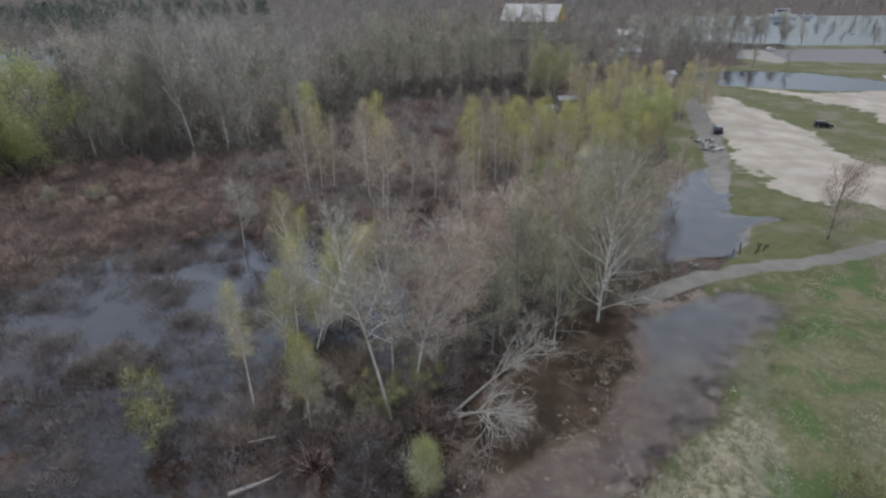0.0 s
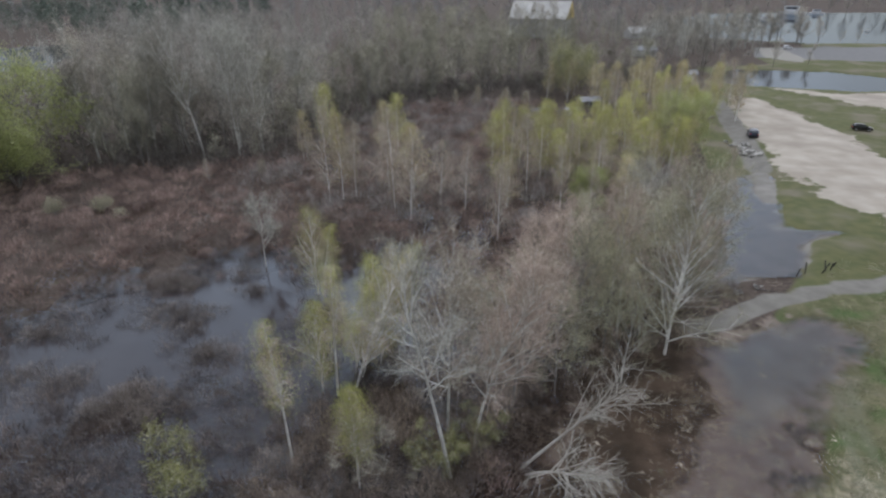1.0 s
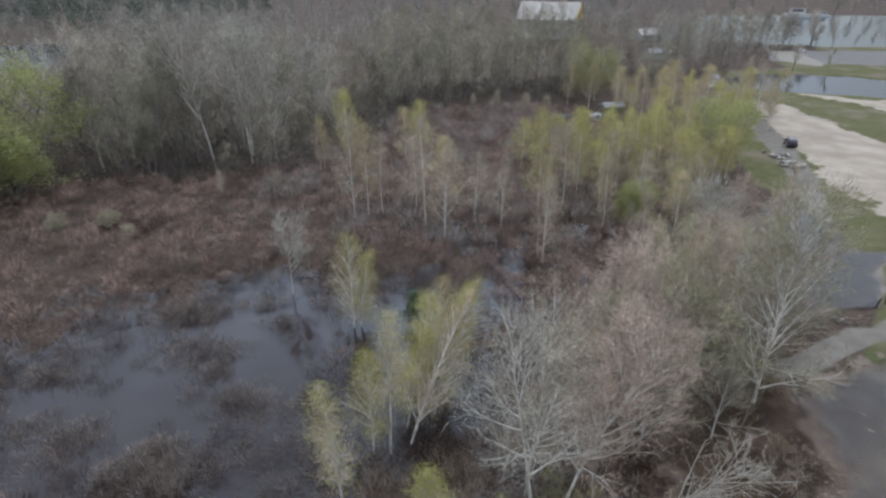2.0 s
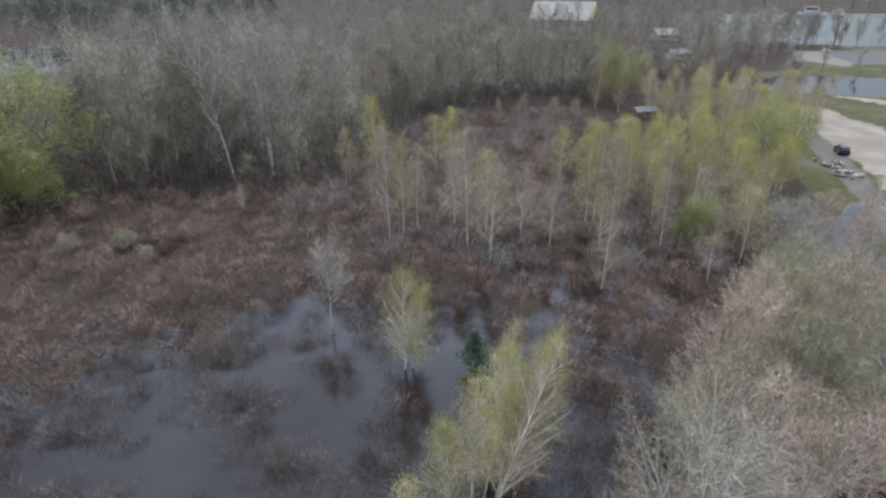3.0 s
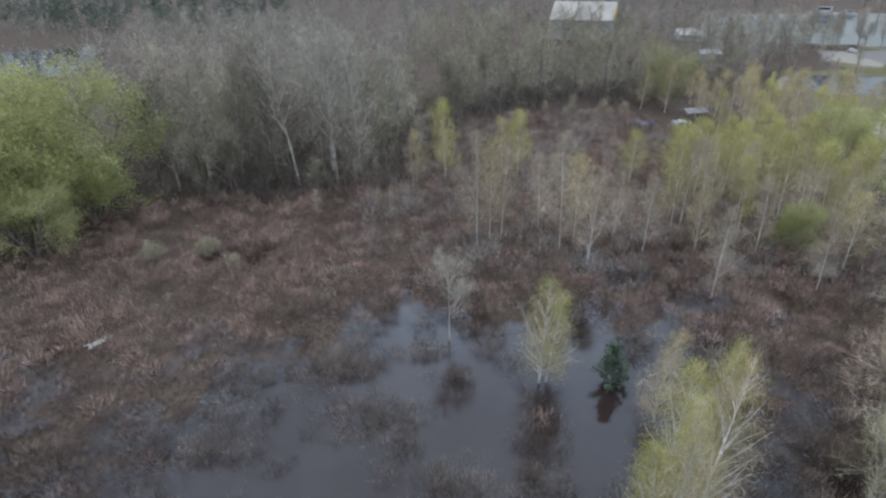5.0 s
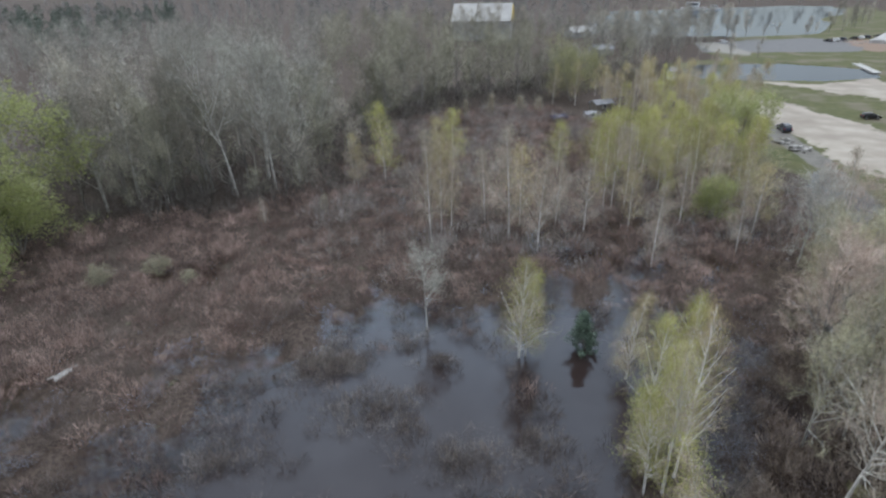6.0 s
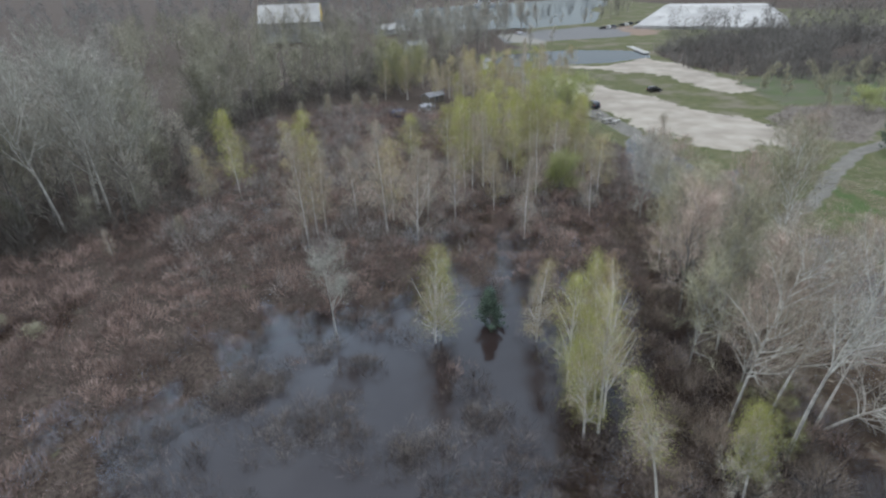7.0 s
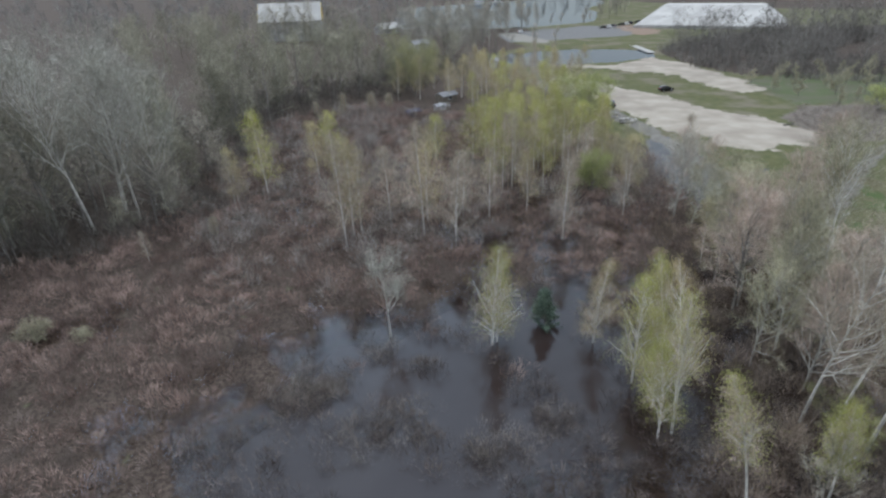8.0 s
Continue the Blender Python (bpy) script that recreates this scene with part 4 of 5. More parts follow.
used = set()


def plant(kinds, k, x, y, h, nominal):
    tree = kinds[k % len(kinds)]
    turn, size, girth = (k * 77) % 360, h / nominal, 0.88 + 0.42 * ((k * 0.618) % 1)
    if tree.name in used:
        return again(tree, x, y, turn, size, girth)
    used.add(tree.name)
    return stand(tree, x, y, turn, size, girth)


LEAFY_AT = [(-33.3, 129, 16.5), (-18.9, 134, 13.6), (17.1, 122, 14), (31, 118, 12), (24, 117, 13), (3.6, 109, 17), (36, 126, 11), (27, 126, 13), (8, 124, 13), (21, 131, 13), (14, 108, 12), (33, 135, 12), (40, 121, 11), (11, 113, 15), (19, 116, 13), (27, 106, 11), (52, 150, 12), (40, 138, 12), (22, 112, 14), (12, 122, 14), (34, 131, 13), (38.0, 119.5, 12), (50, 140, 12)]
for k, (x, y, h) in enumerate(LEAFY_AT):
    plant(BIRCHES, k, x, y, h, 14.0)
OCHRE_AT = [(-38.8, 128.5, 11), (31, 123, 10), (23.2, 194, 12), (40.8, 184, 13), (50, 187, 13), (32.5, 112, 11), (60, 180, 14), (29, 190, 13), (45, 176, 13), (-22, 134, 12), (-26, 104, 16), (66, 172, 14), (70, 163, 15), (35, 182, 13), (55, 192, 13), (44, 130, 11), (24.5, 101, 10), (14.4, 67.9, 12.6), (12.7, 71, 9.2), (-13, 104, 14), (42.5, 123.5, 10.5)]
for k, (x, y, h) in enumerate(OCHRE_AT):
    plant(OCHRES, k, x, y, h, 14.0)
PALE_AT = [(-28, 102, 18), (-18, 108, 13), (-16, 99.5, 18), (-12.8, 95, 15), (-3.6, 99.8, 12), (4.6, 108, 15), (8.1, 110, 15), (1.4, 87, 13), (16.9, 115, 12), (15.5, 88.6, 11), (40.2, 97, 12.5), (27, 109, 10), (23.5, 71.5, 11), (-24, 106, 14), (-8, 101, 12), (13, 100, 12), (20, 104, 12), (-39.5, 128, 10), (-74, 127, 8), (-54.8, 113, 5), (36, 92, 10)]
for k, (x, y, h) in enumerate(PALE_AT):
    plant(PALES, k, x, y, h, 15.0)
g = np.random.default_rng(61)
grove = []
for x, y in zip(*scatter(g, 900, -6, 82, 88, 216)):
    if inside(np.array([x]), np.array([y]), GROVE)[0] > 0 and all((x - a) ** 2 + (y - b) ** 2 > 30 for a, b, _ in LEAFY_AT + OCHRE_AT + PALE_AT + grove) and len(grove) < 34:
        grove.append((x, y, g.uniform(9, 14)))
for k, (x, y, h) in enumerate(grove):
    plant((BIRCHES, OCHRES, PALES)[k % 3], k // 3, x, y, h, 14.5)
stand(pine(160, 5.9, "small dark green pine standing in water"), -15.5, 69.7)
stand(pine(161, 9.0, "dark green pine beside the meadow track"), 88.5, 81.0)
SAPLINGS = [birch(165 + k, 6.0, LEAF_PALE, (0.1, 0), 3, label="small young birch at the wood's edge", group="saplings") for k in range(2)]
for k, (x, y, h) in enumerate([(0, 181, 7), (9, 181, 6.2), (-6, 185, 5), (15, 183, 5), (-45, 116, 4), (-92, 104, 6)]):
    plant(SAPLINGS, k, x, y, h, 6.0)

# ---- bare trees and willows ----
stand(bare_tree(201, 22.6, "pale grey leaning poplar with bare forked limbs in water", PALE_BARK, POPLAR_TWIG, (-5.2, -3.4), low=0.5, wide=0.23, limbs=11, fine=4, thick=0.0078, rise=0.14, angles=(66, 26), twig_width=0.024), -5.0, 40.5)
stand(bare_tree(202, 19.0, "reddish brown bare tree standing in flood water", PALE_BARK, PINK_TWIG, (2.6, -1.6), low=0.36, wide=0.27, limbs=22, fine=5, thick=0.0075), -3.1, 43.8)
stand(bare_tree(203, 19.0, "tan bare tree with fine rising limbs in flood water", PALE_BARK, PALE_TWIG, (0.8, -2.2), low=0.34, wide=0.27, limbs=22, fine=5, buds=LEAF_PALE, thick=0.0075), -5.4, 45.6)
stand(bare_tree(206, 16.0, "greyish brown bare tree standing in flood water", GREY_BARK, PINK_TWIG, (0.8, 0), low=0.35, wide=0.24, fine=6, thick=0.01), 0.6, 48.5)
stand(bare_tree(211, 15.0, "rounded pinkish bare tree standing in flood water", GREY_BARK, PINK_TWIG, (0.3, 0), low=0.3, wide=0.30, fine=6, thick=0.011), 3.6, 59.5)
stand(bare_tree(204, 18.6, "large pale greenish bare poplar beside the dirt track", PALE_BARK, OLIVE_TWIG, (0.6, 1.6), low=0.1, wide=0.34, limbs=36, angles=(66, 20), rise=0.14, fine=5, buds=LEAF_PALE, thick=0.0095), 17.9, 57.8)
stand(bare_tree(212, 12.6, "pale bare tree with spreading limbs beside the wet track", POPLAR_BARK, POPLAR_TWIG, (0.5, 0.2), low=0.2, wide=0.36, limbs=20, fine=4, angles=(62, 26), rise=0.2, thick=0.011), 21.6, 83.5)
stand(bare_tree(205, 9.8, "small pale grey bare tree standing in water", POPLAR_BARK, POPLAR_TWIG, (0, 0.4), low=0.36, wide=0.33, limbs=13, fine=5, twig_width=0.024, angles=(66, 34), rise=0.3, thick=0.010), -31.9, 76.9)
# two bleached stems that lean far over the shallow water
stand(dead_tree(207, "bleached dead tree leaning far over shallow water", (9.0, 1.6, 9.2), 12.0, -0.06, 0.46, 15, 4.4, (60, 26), 0.03), 0.5, 41.6)
stand(dead_tree(208, "bleached dead tree bowed over shallow water", (5.4, -4.0, 7.2), 8.8, -0.32, 0.36, 22, 4.4, (76, 34), -0.22), 0.9, 41.2)
for k, (x, y, h) in enumerate([(-13.2, 39.3, 7), (-10.3, 40.2, 6.5)]):
    stand(bare_tree(222 + k, h, "dark wet bare small tree standing in water", DARK_BARK, GREY_TWIG, (0.6 - 1.2 * k, 0.3), low=0.2, wide=0.3, limbs=12, fine=3, group="dark wet trees"), x, y)
stand(bare_tree(209, 11, "broad reddish bare tree beside the meadow track", GREY_BARK, PINK_TWIG, low=0.05, wide=0.42, limbs=24, fine=4, near=False, twig_width=0.04), 58.3, 81.4)
BARES = [bare_tree(210 + k, 15, "grey brown bare tree with fine dense twigs", (POPLAR_BARK, GREY_BARK, POPLAR_BARK)[k], (PINK_TWIG, OLIVE_TWIG, OLIVE_TWIG)[k], (0.6 * k - 0.6, 0), low=0.2, wide=0.3, limbs=20, fine=4, twig_width=0.028, thick=0.0085, group="bare trees beside the track") for k in range(3)]
BARE_AT = [(13.5, 61, 17), (9, 66, 14), (2, 53, 14), (7, 61, 14), (11, 57, 12.5), (-2, 53, 12), (20, 63, 13), (15, 71, 12), (21, 71, 12), (28, 74, 9), (8, 57, 15), (22, 66, 11), (27.7, 88, 11), (30, 80, 10), (19, 78, 11), (-1, 48, 11), (24, 97, 11), (17, 68, 13), (24, 74, 10), (5, 51, 11), (12, 53, 10), (32, 86, 10)]
for k, (x, y, h) in enumerate(BARE_AT):
    plant(BARES, k, x, y, h, 15.0)
WILLOWS = [willow(230 + k, 14, "round willow in bright yellow-green young leaf") for k in range(3)]
WILLOW_AT = [(43.0, 130.5, 14), (-94, 114, 24), (-97, 101, 20.5), (-92, 96, 12), (-110, 119, 23), (17.3, 98, 8.5), (120.5, 103, 6.5), (-106, 106, 18), (-91, 109, 12)]
for k, (x, y, h) in enumerate(WILLOW_AT):
    plant(WILLOWS, k, x, y, h, 14.0)
stand(willow(233, 18.5, "tall olive green leafing willow before the wood", LEAF_OLIVE, 4, 0.36), 29.9, 196)
BUSHES = [willow(236 + k, 6.0, "olive green leafing bush beside flood water", LEAF_DARK, 3, 0.22, 4, 0.055, group="leafing bushes", name="bush", limbs=9) for k in range(2)]
for k, (x, y, h) in enumerate([(-26.0, 36.8, 8.6), (-6.5, 41, 4.8), (-4.4, 42.2, 4.6), (-2.6, 44.5, 4.6), (31, 32, 4.0), (33, 31, 4.0)]):
    plant(BUSHES, k, x, y, h, 6.0)
stand(birch(237, 10.4, LEAF_LIME, (0.3, 0.2), 6, label="young birch in bright yellow-green leaf", near=True, low=0.36, wide=0.27), -12.4, 39.2)
stand(birch(239, 6.4, LEAF_GREEN, (0.2, 0), 6, label="small birch in bright green young leaf", near=True, low=0.1, wide=0.36), -1.3, 32.2)
PALE_BUSHES = [willow(238, 4.0, "rounded pale grey green bush in the brushwood", LEAF_PALE, 6, 0.6, 2, 0.06, group="pale bushes", name="bush", limbs=8)]
for k, (x, y, h) in enumerate([(-74.5, 95.3, 3.0), (-68.0, 98.6, 2.5), (-63.0, 95.0, 1.9)]):
    plant(PALE_BUSHES, k, x, y, h, 4.0)

# ---- the wood ----
POPLARS = [bare_tree(240 + k, 25, ("tall grey white bare poplar at the wood's edge", "tall grey brown bare poplar at the wood's edge")[k > 0], (PALE_BARK, POPLAR_BARK, POPLAR_BARK)[k], (POPLAR_TWIG, GREY_TWIG, GREY_TWIG)[k], (1.5 * k - 2, 0), low=0.2, wide=0.30, limbs=26, fine=2, angles=(55, 18), rise=0.24, twig_width=0.065, near=False, thick=0.012) for k in range(3)]
OAKS = [bare_tree(250 + k, 20, "grey brown bare tree with budding crown in the wood", GREY_BARK, (WOOD_TWIG, WOOD_TWIG, GREY_TWIG, WOOD_TWIG)[k], low=0.12, wide=0.34, limbs=20, fine=2, fork=6, twig_width=0.085, near=False, thick=0.011) for k in range(4)]
stand(bare_tree(246, 28, "tall leaning poplar with a pale forked trunk", PALE_BARK, POPLAR_TWIG, (-4.5, 0), low=0.36, wide=0.27, limbs=16, fine=4, fork=6, angles=(44, 18), rise=0.22, twig_width=0.045, thick=0.0085), -61.7, 128)
stand(bare_tree(247, 27, "tall poplar with pale rising limbs at the wood's edge", PALE_BARK, POPLAR_TWIG, (-1.0, 0), low=0.34, wide=0.29, limbs=17, fine=4, fork=6, angles=(48, 18), rise=0.22, twig_width=0.045, thick=0.0085), -54.9, 131)
POPLAR_AT = [(-50.5, 134, 24), (-67, 132, 25), (-73, 129, 23), (-57, 137, 26), (-80, 130, 24), (-88, 134, 25), (-47, 158, 20), (-58, 167, 22), (-84, 125, 20), (-67, 164, 24)]
for k, (x, y, h) in enumerate(POPLAR_AT):
    plant(POPLARS, k, x, y, h, 25.0)
g = np.random.default_rng(21)
ox, oy = scatter(g, 1200, -150, 90, 112, 245)
d = inside(ox, oy, WOODS)
front = []
for x, y, far in zip(ox, oy, d):
    if -1 < far < 24 and all((x - a) ** 2 + (y - b) ** 2 > 26 for a, b in front) and len(front) < 70:
        front.append((x, y))
for k, (x, y, h) in enumerate([(-67, 124.5, 8), (-57.5, 125, 6), (-50, 131, 10), (-46, 138, 11), (-72, 123, 10), (-79, 122, 11), (-41, 148, 12), (-49.5, 127.5, 6), (-37, 158, 12), (-31, 171, 12), (-24, 184, 12), (-14, 193, 11)]):
    plant(OAKS, k, x, y, h, 20.0)
for k, (x, y) in enumerate(front):
    plant(OAKS[0::2] if x < -48 else OAKS[1::2], k, x, y, g.uniform(13, 20) * (1.0 if x < 20 else 0.75), 20.0)


def far_tree(g, limbs, boughs, twigs, w):
    """A light bare tree for the depth of the wood: slivers for stem, limbs and twigs."""
    trunk = stem(g, 0.95, 0.014, g.normal(0, 0.05, 2))
    trunk.s[0, 2] = -0.02
    one = trunk.fork(g, limbs, 0.15, 0.98, (60, 22), lambda t: 0.36 * (1.2 - 0.7 * t), 0.1)
    two = one.fork(g, boughs, 0.2, 1.0, (60, 45), lambda t: 0.15 * (1.2 - 0.5 * t), 0.1)
    return joined(trunk.blades(g, 0.016), one.blades(g, 0.010), two.blades(g, 0.008 * w), two.puffs(g, twigs, 0.034, 0.045, 0.0085 * w))


FAR = [far_tree(np.random.default_rng(300 + k), 12, 5, 9, 1.1) for k in range(5)]
FARTHER = [far_tree(np.random.default_rng(310 + k), 9, 4, 6, 1.8) for k in range(5)]


def woodland(name, places, label, material, kinds):
    sets = []
    for k, (x, y, h) in enumerate(places):
        v, f = kinds[k % 5]
        a = 2.4 * k
        c, s = math.cos(a), math.sin(a)
        w = np.stack([v[:, 0] * c - v[:, 1] * s, v[:, 0] * s + v[:, 1] * c, v[:, 2]], -1) * h + [x, y, 0.2]
        sets.append((w, f))
    v, f = joined(*sets)
    return tagged(part(name, mesh_of(name, v, tris=f), material), label, "woodland", kind="stuff")


FAR_TWIG = surface("distant bare woodland", (0.25, 0.24, 0.21), (0.41, 0.395, 0.345), 0.05, 0.95, island=0.3, broad=0.2)
DISTANT_TWIG = surface("dark distant woodland", (0.15, 0.152, 0.145), (0.26, 0.26, 0.25), 0.05, 0.95, island=0.3, broad=0.3)
OLIVE_WOOD = surface("olive brown bare woodland", (0.215, 0.203, 0.148), (0.36, 0.34, 0.262), 0.05, 0.95, island=0.3, broad=0.25)
THICKET_TWIG = surface("dark bare thicket", (0.132, 0.122, 0.110), (0.24, 0.222, 0.20), 0.05, 0.95, island=0.3, broad=0.15)
g = np.random.default_rng(31)
wxs, wys = scatter(g, 2600, -330, 130, 125, 420)
d = inside(wxs, wys, WOODS)
near = (d > 14) & (np.maximum(inside(wxs, wys, INLET), inside(wxs, wys, GLADE)) < -3)
deep = [(x, y, g.uniform(13, 21) * (1.0 if x < 40 else 0.7)) for x, y in list(zip(wxs[near], wys[near]))[:310]]
woodland("deep_woodland", [p for p in deep if p[0] < -50], "deep grey leafless deciduous woodland", FAR_TWIG, FAR)
woodland("deep_woodland", [p for p in deep if p[0] >= -50], "deep olive brown leafless deciduous woodland", OLIVE_WOOD, FAR)
txs, tys = scatter(g, 900, 140, 360, 60, 245)
thick = inside(txs, tys, THICKET) > 0
vx, vy = scatter(g, 5200, 136, 300, 80, 240)
d = inside(vx, vy, THICKET)
d += 8 * (field(vx, vy, 11, 17) - 0.5)
vx, vy = vx[(d > -3) & (d < 60)], vy[(d > -3) & (d < 60)]
v, f = brush(g, vx, vy, 2.5 + 3.5 * field(vx, vy, 9, 16), 5, 2.2, 0.16, 1.0)
tagged(part("thicket_undergrowth", mesh_of("thicket_undergrowth", v, tris=f), THICKET_TWIG), "dark tangled undergrowth of the thicket", "undergrowth", kind="stuff")
woodland("dark_thicket", [(x, y, g.uniform(9, 17)) for x, y in list(zip(txs[thick], tys[thick]))[:290]], "dark leafless thicket behind the sandy clearing", THICKET_TWIG, FARTHER)
kx, ky = scatter(g, 900, 70, 225, 244, 420)
ok = inside(kx, ky, BANKWOOD) > 0
woodland("bank_woodland", [(x, y, g.uniform(9, 16)) for x, y in list(zip(kx[ok], ky[ok]))[:110]], "grey brown leafless trees between the wood and the river", FAR_TWIG, FARTHER)
fxs, fys = scatter(g, 3600, -480, 560, 330, 900)
ok = (inside(fxs, fys, FAR_WOODS) > 2) & (inside(fxs, fys, WOODS) < 0) & (np.maximum(inside(fxs, fys, INLET), inside(fxs, fys, GLADE)) < -4)
woodland("far_woodland", [(x, y, g.uniform(13, 21)) for x, y in list(zip(fxs[ok], fys[ok]))[:420]], "far leafless woodland beyond the river", DISTANT_TWIG, FARTHER)


# ---- sheds, cars and litter ----
def block(sx, sy, sz, edge=0.03, at=(0, 0, 0), taper=1.0):
    """A box on its base with softened edges; taper narrows its top."""
    bm = bmesh.new()
    bmesh.ops.create_cube(bm, size=1.0)
    for w in bm.verts:
        k = taper if w.co.z > 0 else 1.0
        w.co = Vector((w.co.x * sx * k + at[0], w.co.y * sy * k + at[1], (w.co.z + 0.5) * sz + at[2]))
    if edge:
        bmesh.ops.bevel(bm, geom=bm.edges[:], offset=edge, segments=2, affect="EDGES")
    return bm


def prism(points, y0, y1, edge=0.0, top=1.0):
    """An outline in x and z drawn out along y; top draws the highest points in towards the middle."""
    bm = bmesh.new()
    high, low, mid = max(p[1] for p in points), min(p[1] for p in points), (y0 + y1) / 2
    rings = []
    for y in (y0, y1):
        rings.append([bm.verts.new((x, mid + (y - mid) * (1 - (1 - top) * (z - low) / (high - low)), z)) for x, z in points])
    n = len(points)
    bm.faces.new(rings[0])
    bm.faces.new(rings[1][::-1])
    for k in range(n):
        bm.faces.new((rings[0][k], rings[1][k], rings[1][(k + 1) % n], rings[0][(k + 1) % n]))
    bmesh.ops.recalc_face_normals(bm, faces=bm.faces[:])
    if edge:
        bmesh.ops.bevel(bm, geom=bm.edges[:], offset=edge, segments=2, affect="EDGES")
    return bm


def drum(r, length, at, sides=18):
    """A cylinder that lies along y."""
    bm = bmesh.new()
    bmesh.ops.create_cone(bm, cap_ends=True, segments=sides, radius1=r, radius2=r, depth=length, matrix=Matrix.Translation(at) @ Matrix.Rotation(math.pi / 2, 4, "X"))
    bmesh.ops.bevel(bm, geom=[e for e in bm.edges if len(e.link_faces) == 2 and any(len(q.verts) > 4 for q in e.link_faces)], offset=r * 0.12, segments=2, affect="EDGES")
    return bm


BLACK_PAINT = surface("black car paint", (0.012, 0.012, 0.014), (0.02, 0.02, 0.023), 2.0, 0.22, spec=0.6)
BLUE_PAINT = surface("dark blue car paint", (0.02, 0.026, 0.045), (0.035, 0.042, 0.065), 2.0, 0.25, spec=0.6)
WHITE_PAINT = surface("white paint", (0.68, 0.68, 0.67), (0.80, 0.80, 0.79), 1.5, 0.5)
GLASS = surface("dark car glass", (0.03, 0.035, 0.04), (0.05, 0.055, 0.06), 2.0, 0.06, spec=0.7)
TYRE = surface("black rubber", (0.02, 0.02, 0.02), (0.04, 0.04, 0.04), 8.0, 0.9)
ALLOY = surface("alloy", (0.35, 0.35, 0.36), (0.55, 0.55, 0.56), 5.0, 0.35, metal=0.9)
LAMP = surface("clear lamp cover", (0.6, 0.6, 0.58), (0.75, 0.75, 0.72), 5.0, 0.15)
RED_LAMP = surface("red lamp cover", (0.30, 0.02, 0.02), (0.42, 0.03, 0.03), 5.0, 0.2)


def suv(label, paint, x, y, heading, size=1.0):
    car = thing("car", label, "car")
    outline = [(-2.2, 0.42), (-2.28, 0.62), (-2.22, 1.0), (-1.9, 1.06), (0.95, 1.06), (2.0, 0.95), (2.25, 0.78), (2.27, 0.45), (2.1, 0.32), (-2.05, 0.32)]
    part("body", prism(outline, -0.92, 0.92, 0.05), paint, car)
    part("cabin", prism([(-2.1, 1.05), (-1.85, 1.62), (-1.5, 1.70), (0.15, 1.70), (0.4, 1.64), (1.15, 1.05)], -0.86, 0.86, 0.05, 0.84), paint, car)
    part("windscreen", prism([(0.56, 1.55), (1.08, 1.12), (1.11, 1.14), (0.59, 1.57)], -0.68, 0.68), GLASS, car)
    part("rear_window", prism([(-2.07, 1.18), (-1.90, 1.56), (-1.93, 1.57), (-2.10, 1.19)], -0.62, 0.62), GLASS, car)
    for side in (-1, 1):
        for a, b in ((-1.75, -0.72), (-0.62, 0.5)):
            part("side_window", prism([(a, 1.14), (a + 0.12, 1.52), (b - (0.25 if b > 0 else 0.02), 1.52), (b + (0.12 if b > 0 else 0), 1.14)], side * 0.80, side * 0.865, 0.0), GLASS, car)
        part("mirror", block(0.12, 0.2, 0.14, 0.03, (0.72, side * 1.0, 1.08)), paint, car)
        part("headlight", block(0.1, 0.34, 0.14, 0.02, (2.22, side * 0.66, 0.72)), LAMP, car)
        part("tail_light", block(0.08, 0.2, 0.3, 0.02, (-2.24, side * 0.78, 0.78)), RED_LAMP, car)
        for wx in (-1.38, 1.4):
            wheel = part("wheel", drum(0.36, 0.22, (wx, side * 0.84, 0.36)), TYRE, car)
            part("rim", drum(0.21, 0.03, (wx, side * 0.955, 0.36), 12), ALLOY, wheel)
    part("front_bumper", block(0.16, 1.7, 0.2, 0.04, (2.24, 0, 0.38)), TYRE, car)
    part("rear_bumper", block(0.16, 1.7, 0.2, 0.04, (-2.24, 0, 0.4)), TYRE, car)
    z = float(ground_height(np.array([x]), np.array([y]))[0])
    car.matrix_basis = pose(x, y, z, 0, 0, heading) @ Matrix.Scale(size, 4)
    return car


suv("black off-road car parked on the grass", BLACK_PAINT, 97.6, 153.2, -18)
suv("dark blue car parked on wet sand", BLUE_PAINT, 67.3, 146.8, 72, 1.12)
suv("white car parked on the grey lot", WHITE_PAINT, 165.5, 324.5, 8)
for k, (x, y) in enumerate([(217, 309.4), (222.5, 311), (228, 312.4), (236.4, 313.6), (242, 315.6), (247.5, 317.4), (256, 318.6)]):
    suv(("dark car in a row on the grey lot", "white car in a row on the grey lot", "dark blue car in a row on the grey lot")[k % 3], (BLACK_PAINT, WHITE_PAINT, BLUE_PAINT)[k % 3], x, y, 100 + 7 * (k % 2))

CONCRETE = surface("broken concrete", (0.20, 0.19, 0.172), (0.37, 0.355, 0.33), 1.5, 0.9, 0.03, object_random=0.3)
PALE_SLAB = surface("pale worn concrete", (0.33, 0.32, 0.30), (0.46, 0.45, 0.42), 0.7, 0.85, 0.01, broad=0.1)
WHITE_ROOF = surface("white roof sheeting", (0.35, 0.335, 0.315), (0.44, 0.424, 0.40), 0.12, 0.6, broad=0.08)
YELLOW = surface("yellow cladding", (0.62, 0.40, 0.03), (0.72, 0.50, 0.05), 0.3, 0.6)
GREY_WALL = surface("grey rendered wall", (0.32, 0.31, 0.30), (0.48, 0.47, 0.45), 0.4, 0.9)
GREY_ROOF = surface("weathered grey roofing", (0.20, 0.20, 0.21), (0.33, 0.33, 0.34), 0.5, 0.8)
BLUE_STEEL = surface("faded blue steel", (0.017, 0.033, 0.094), (0.033, 0.055, 0.132), 0.8, 0.6)
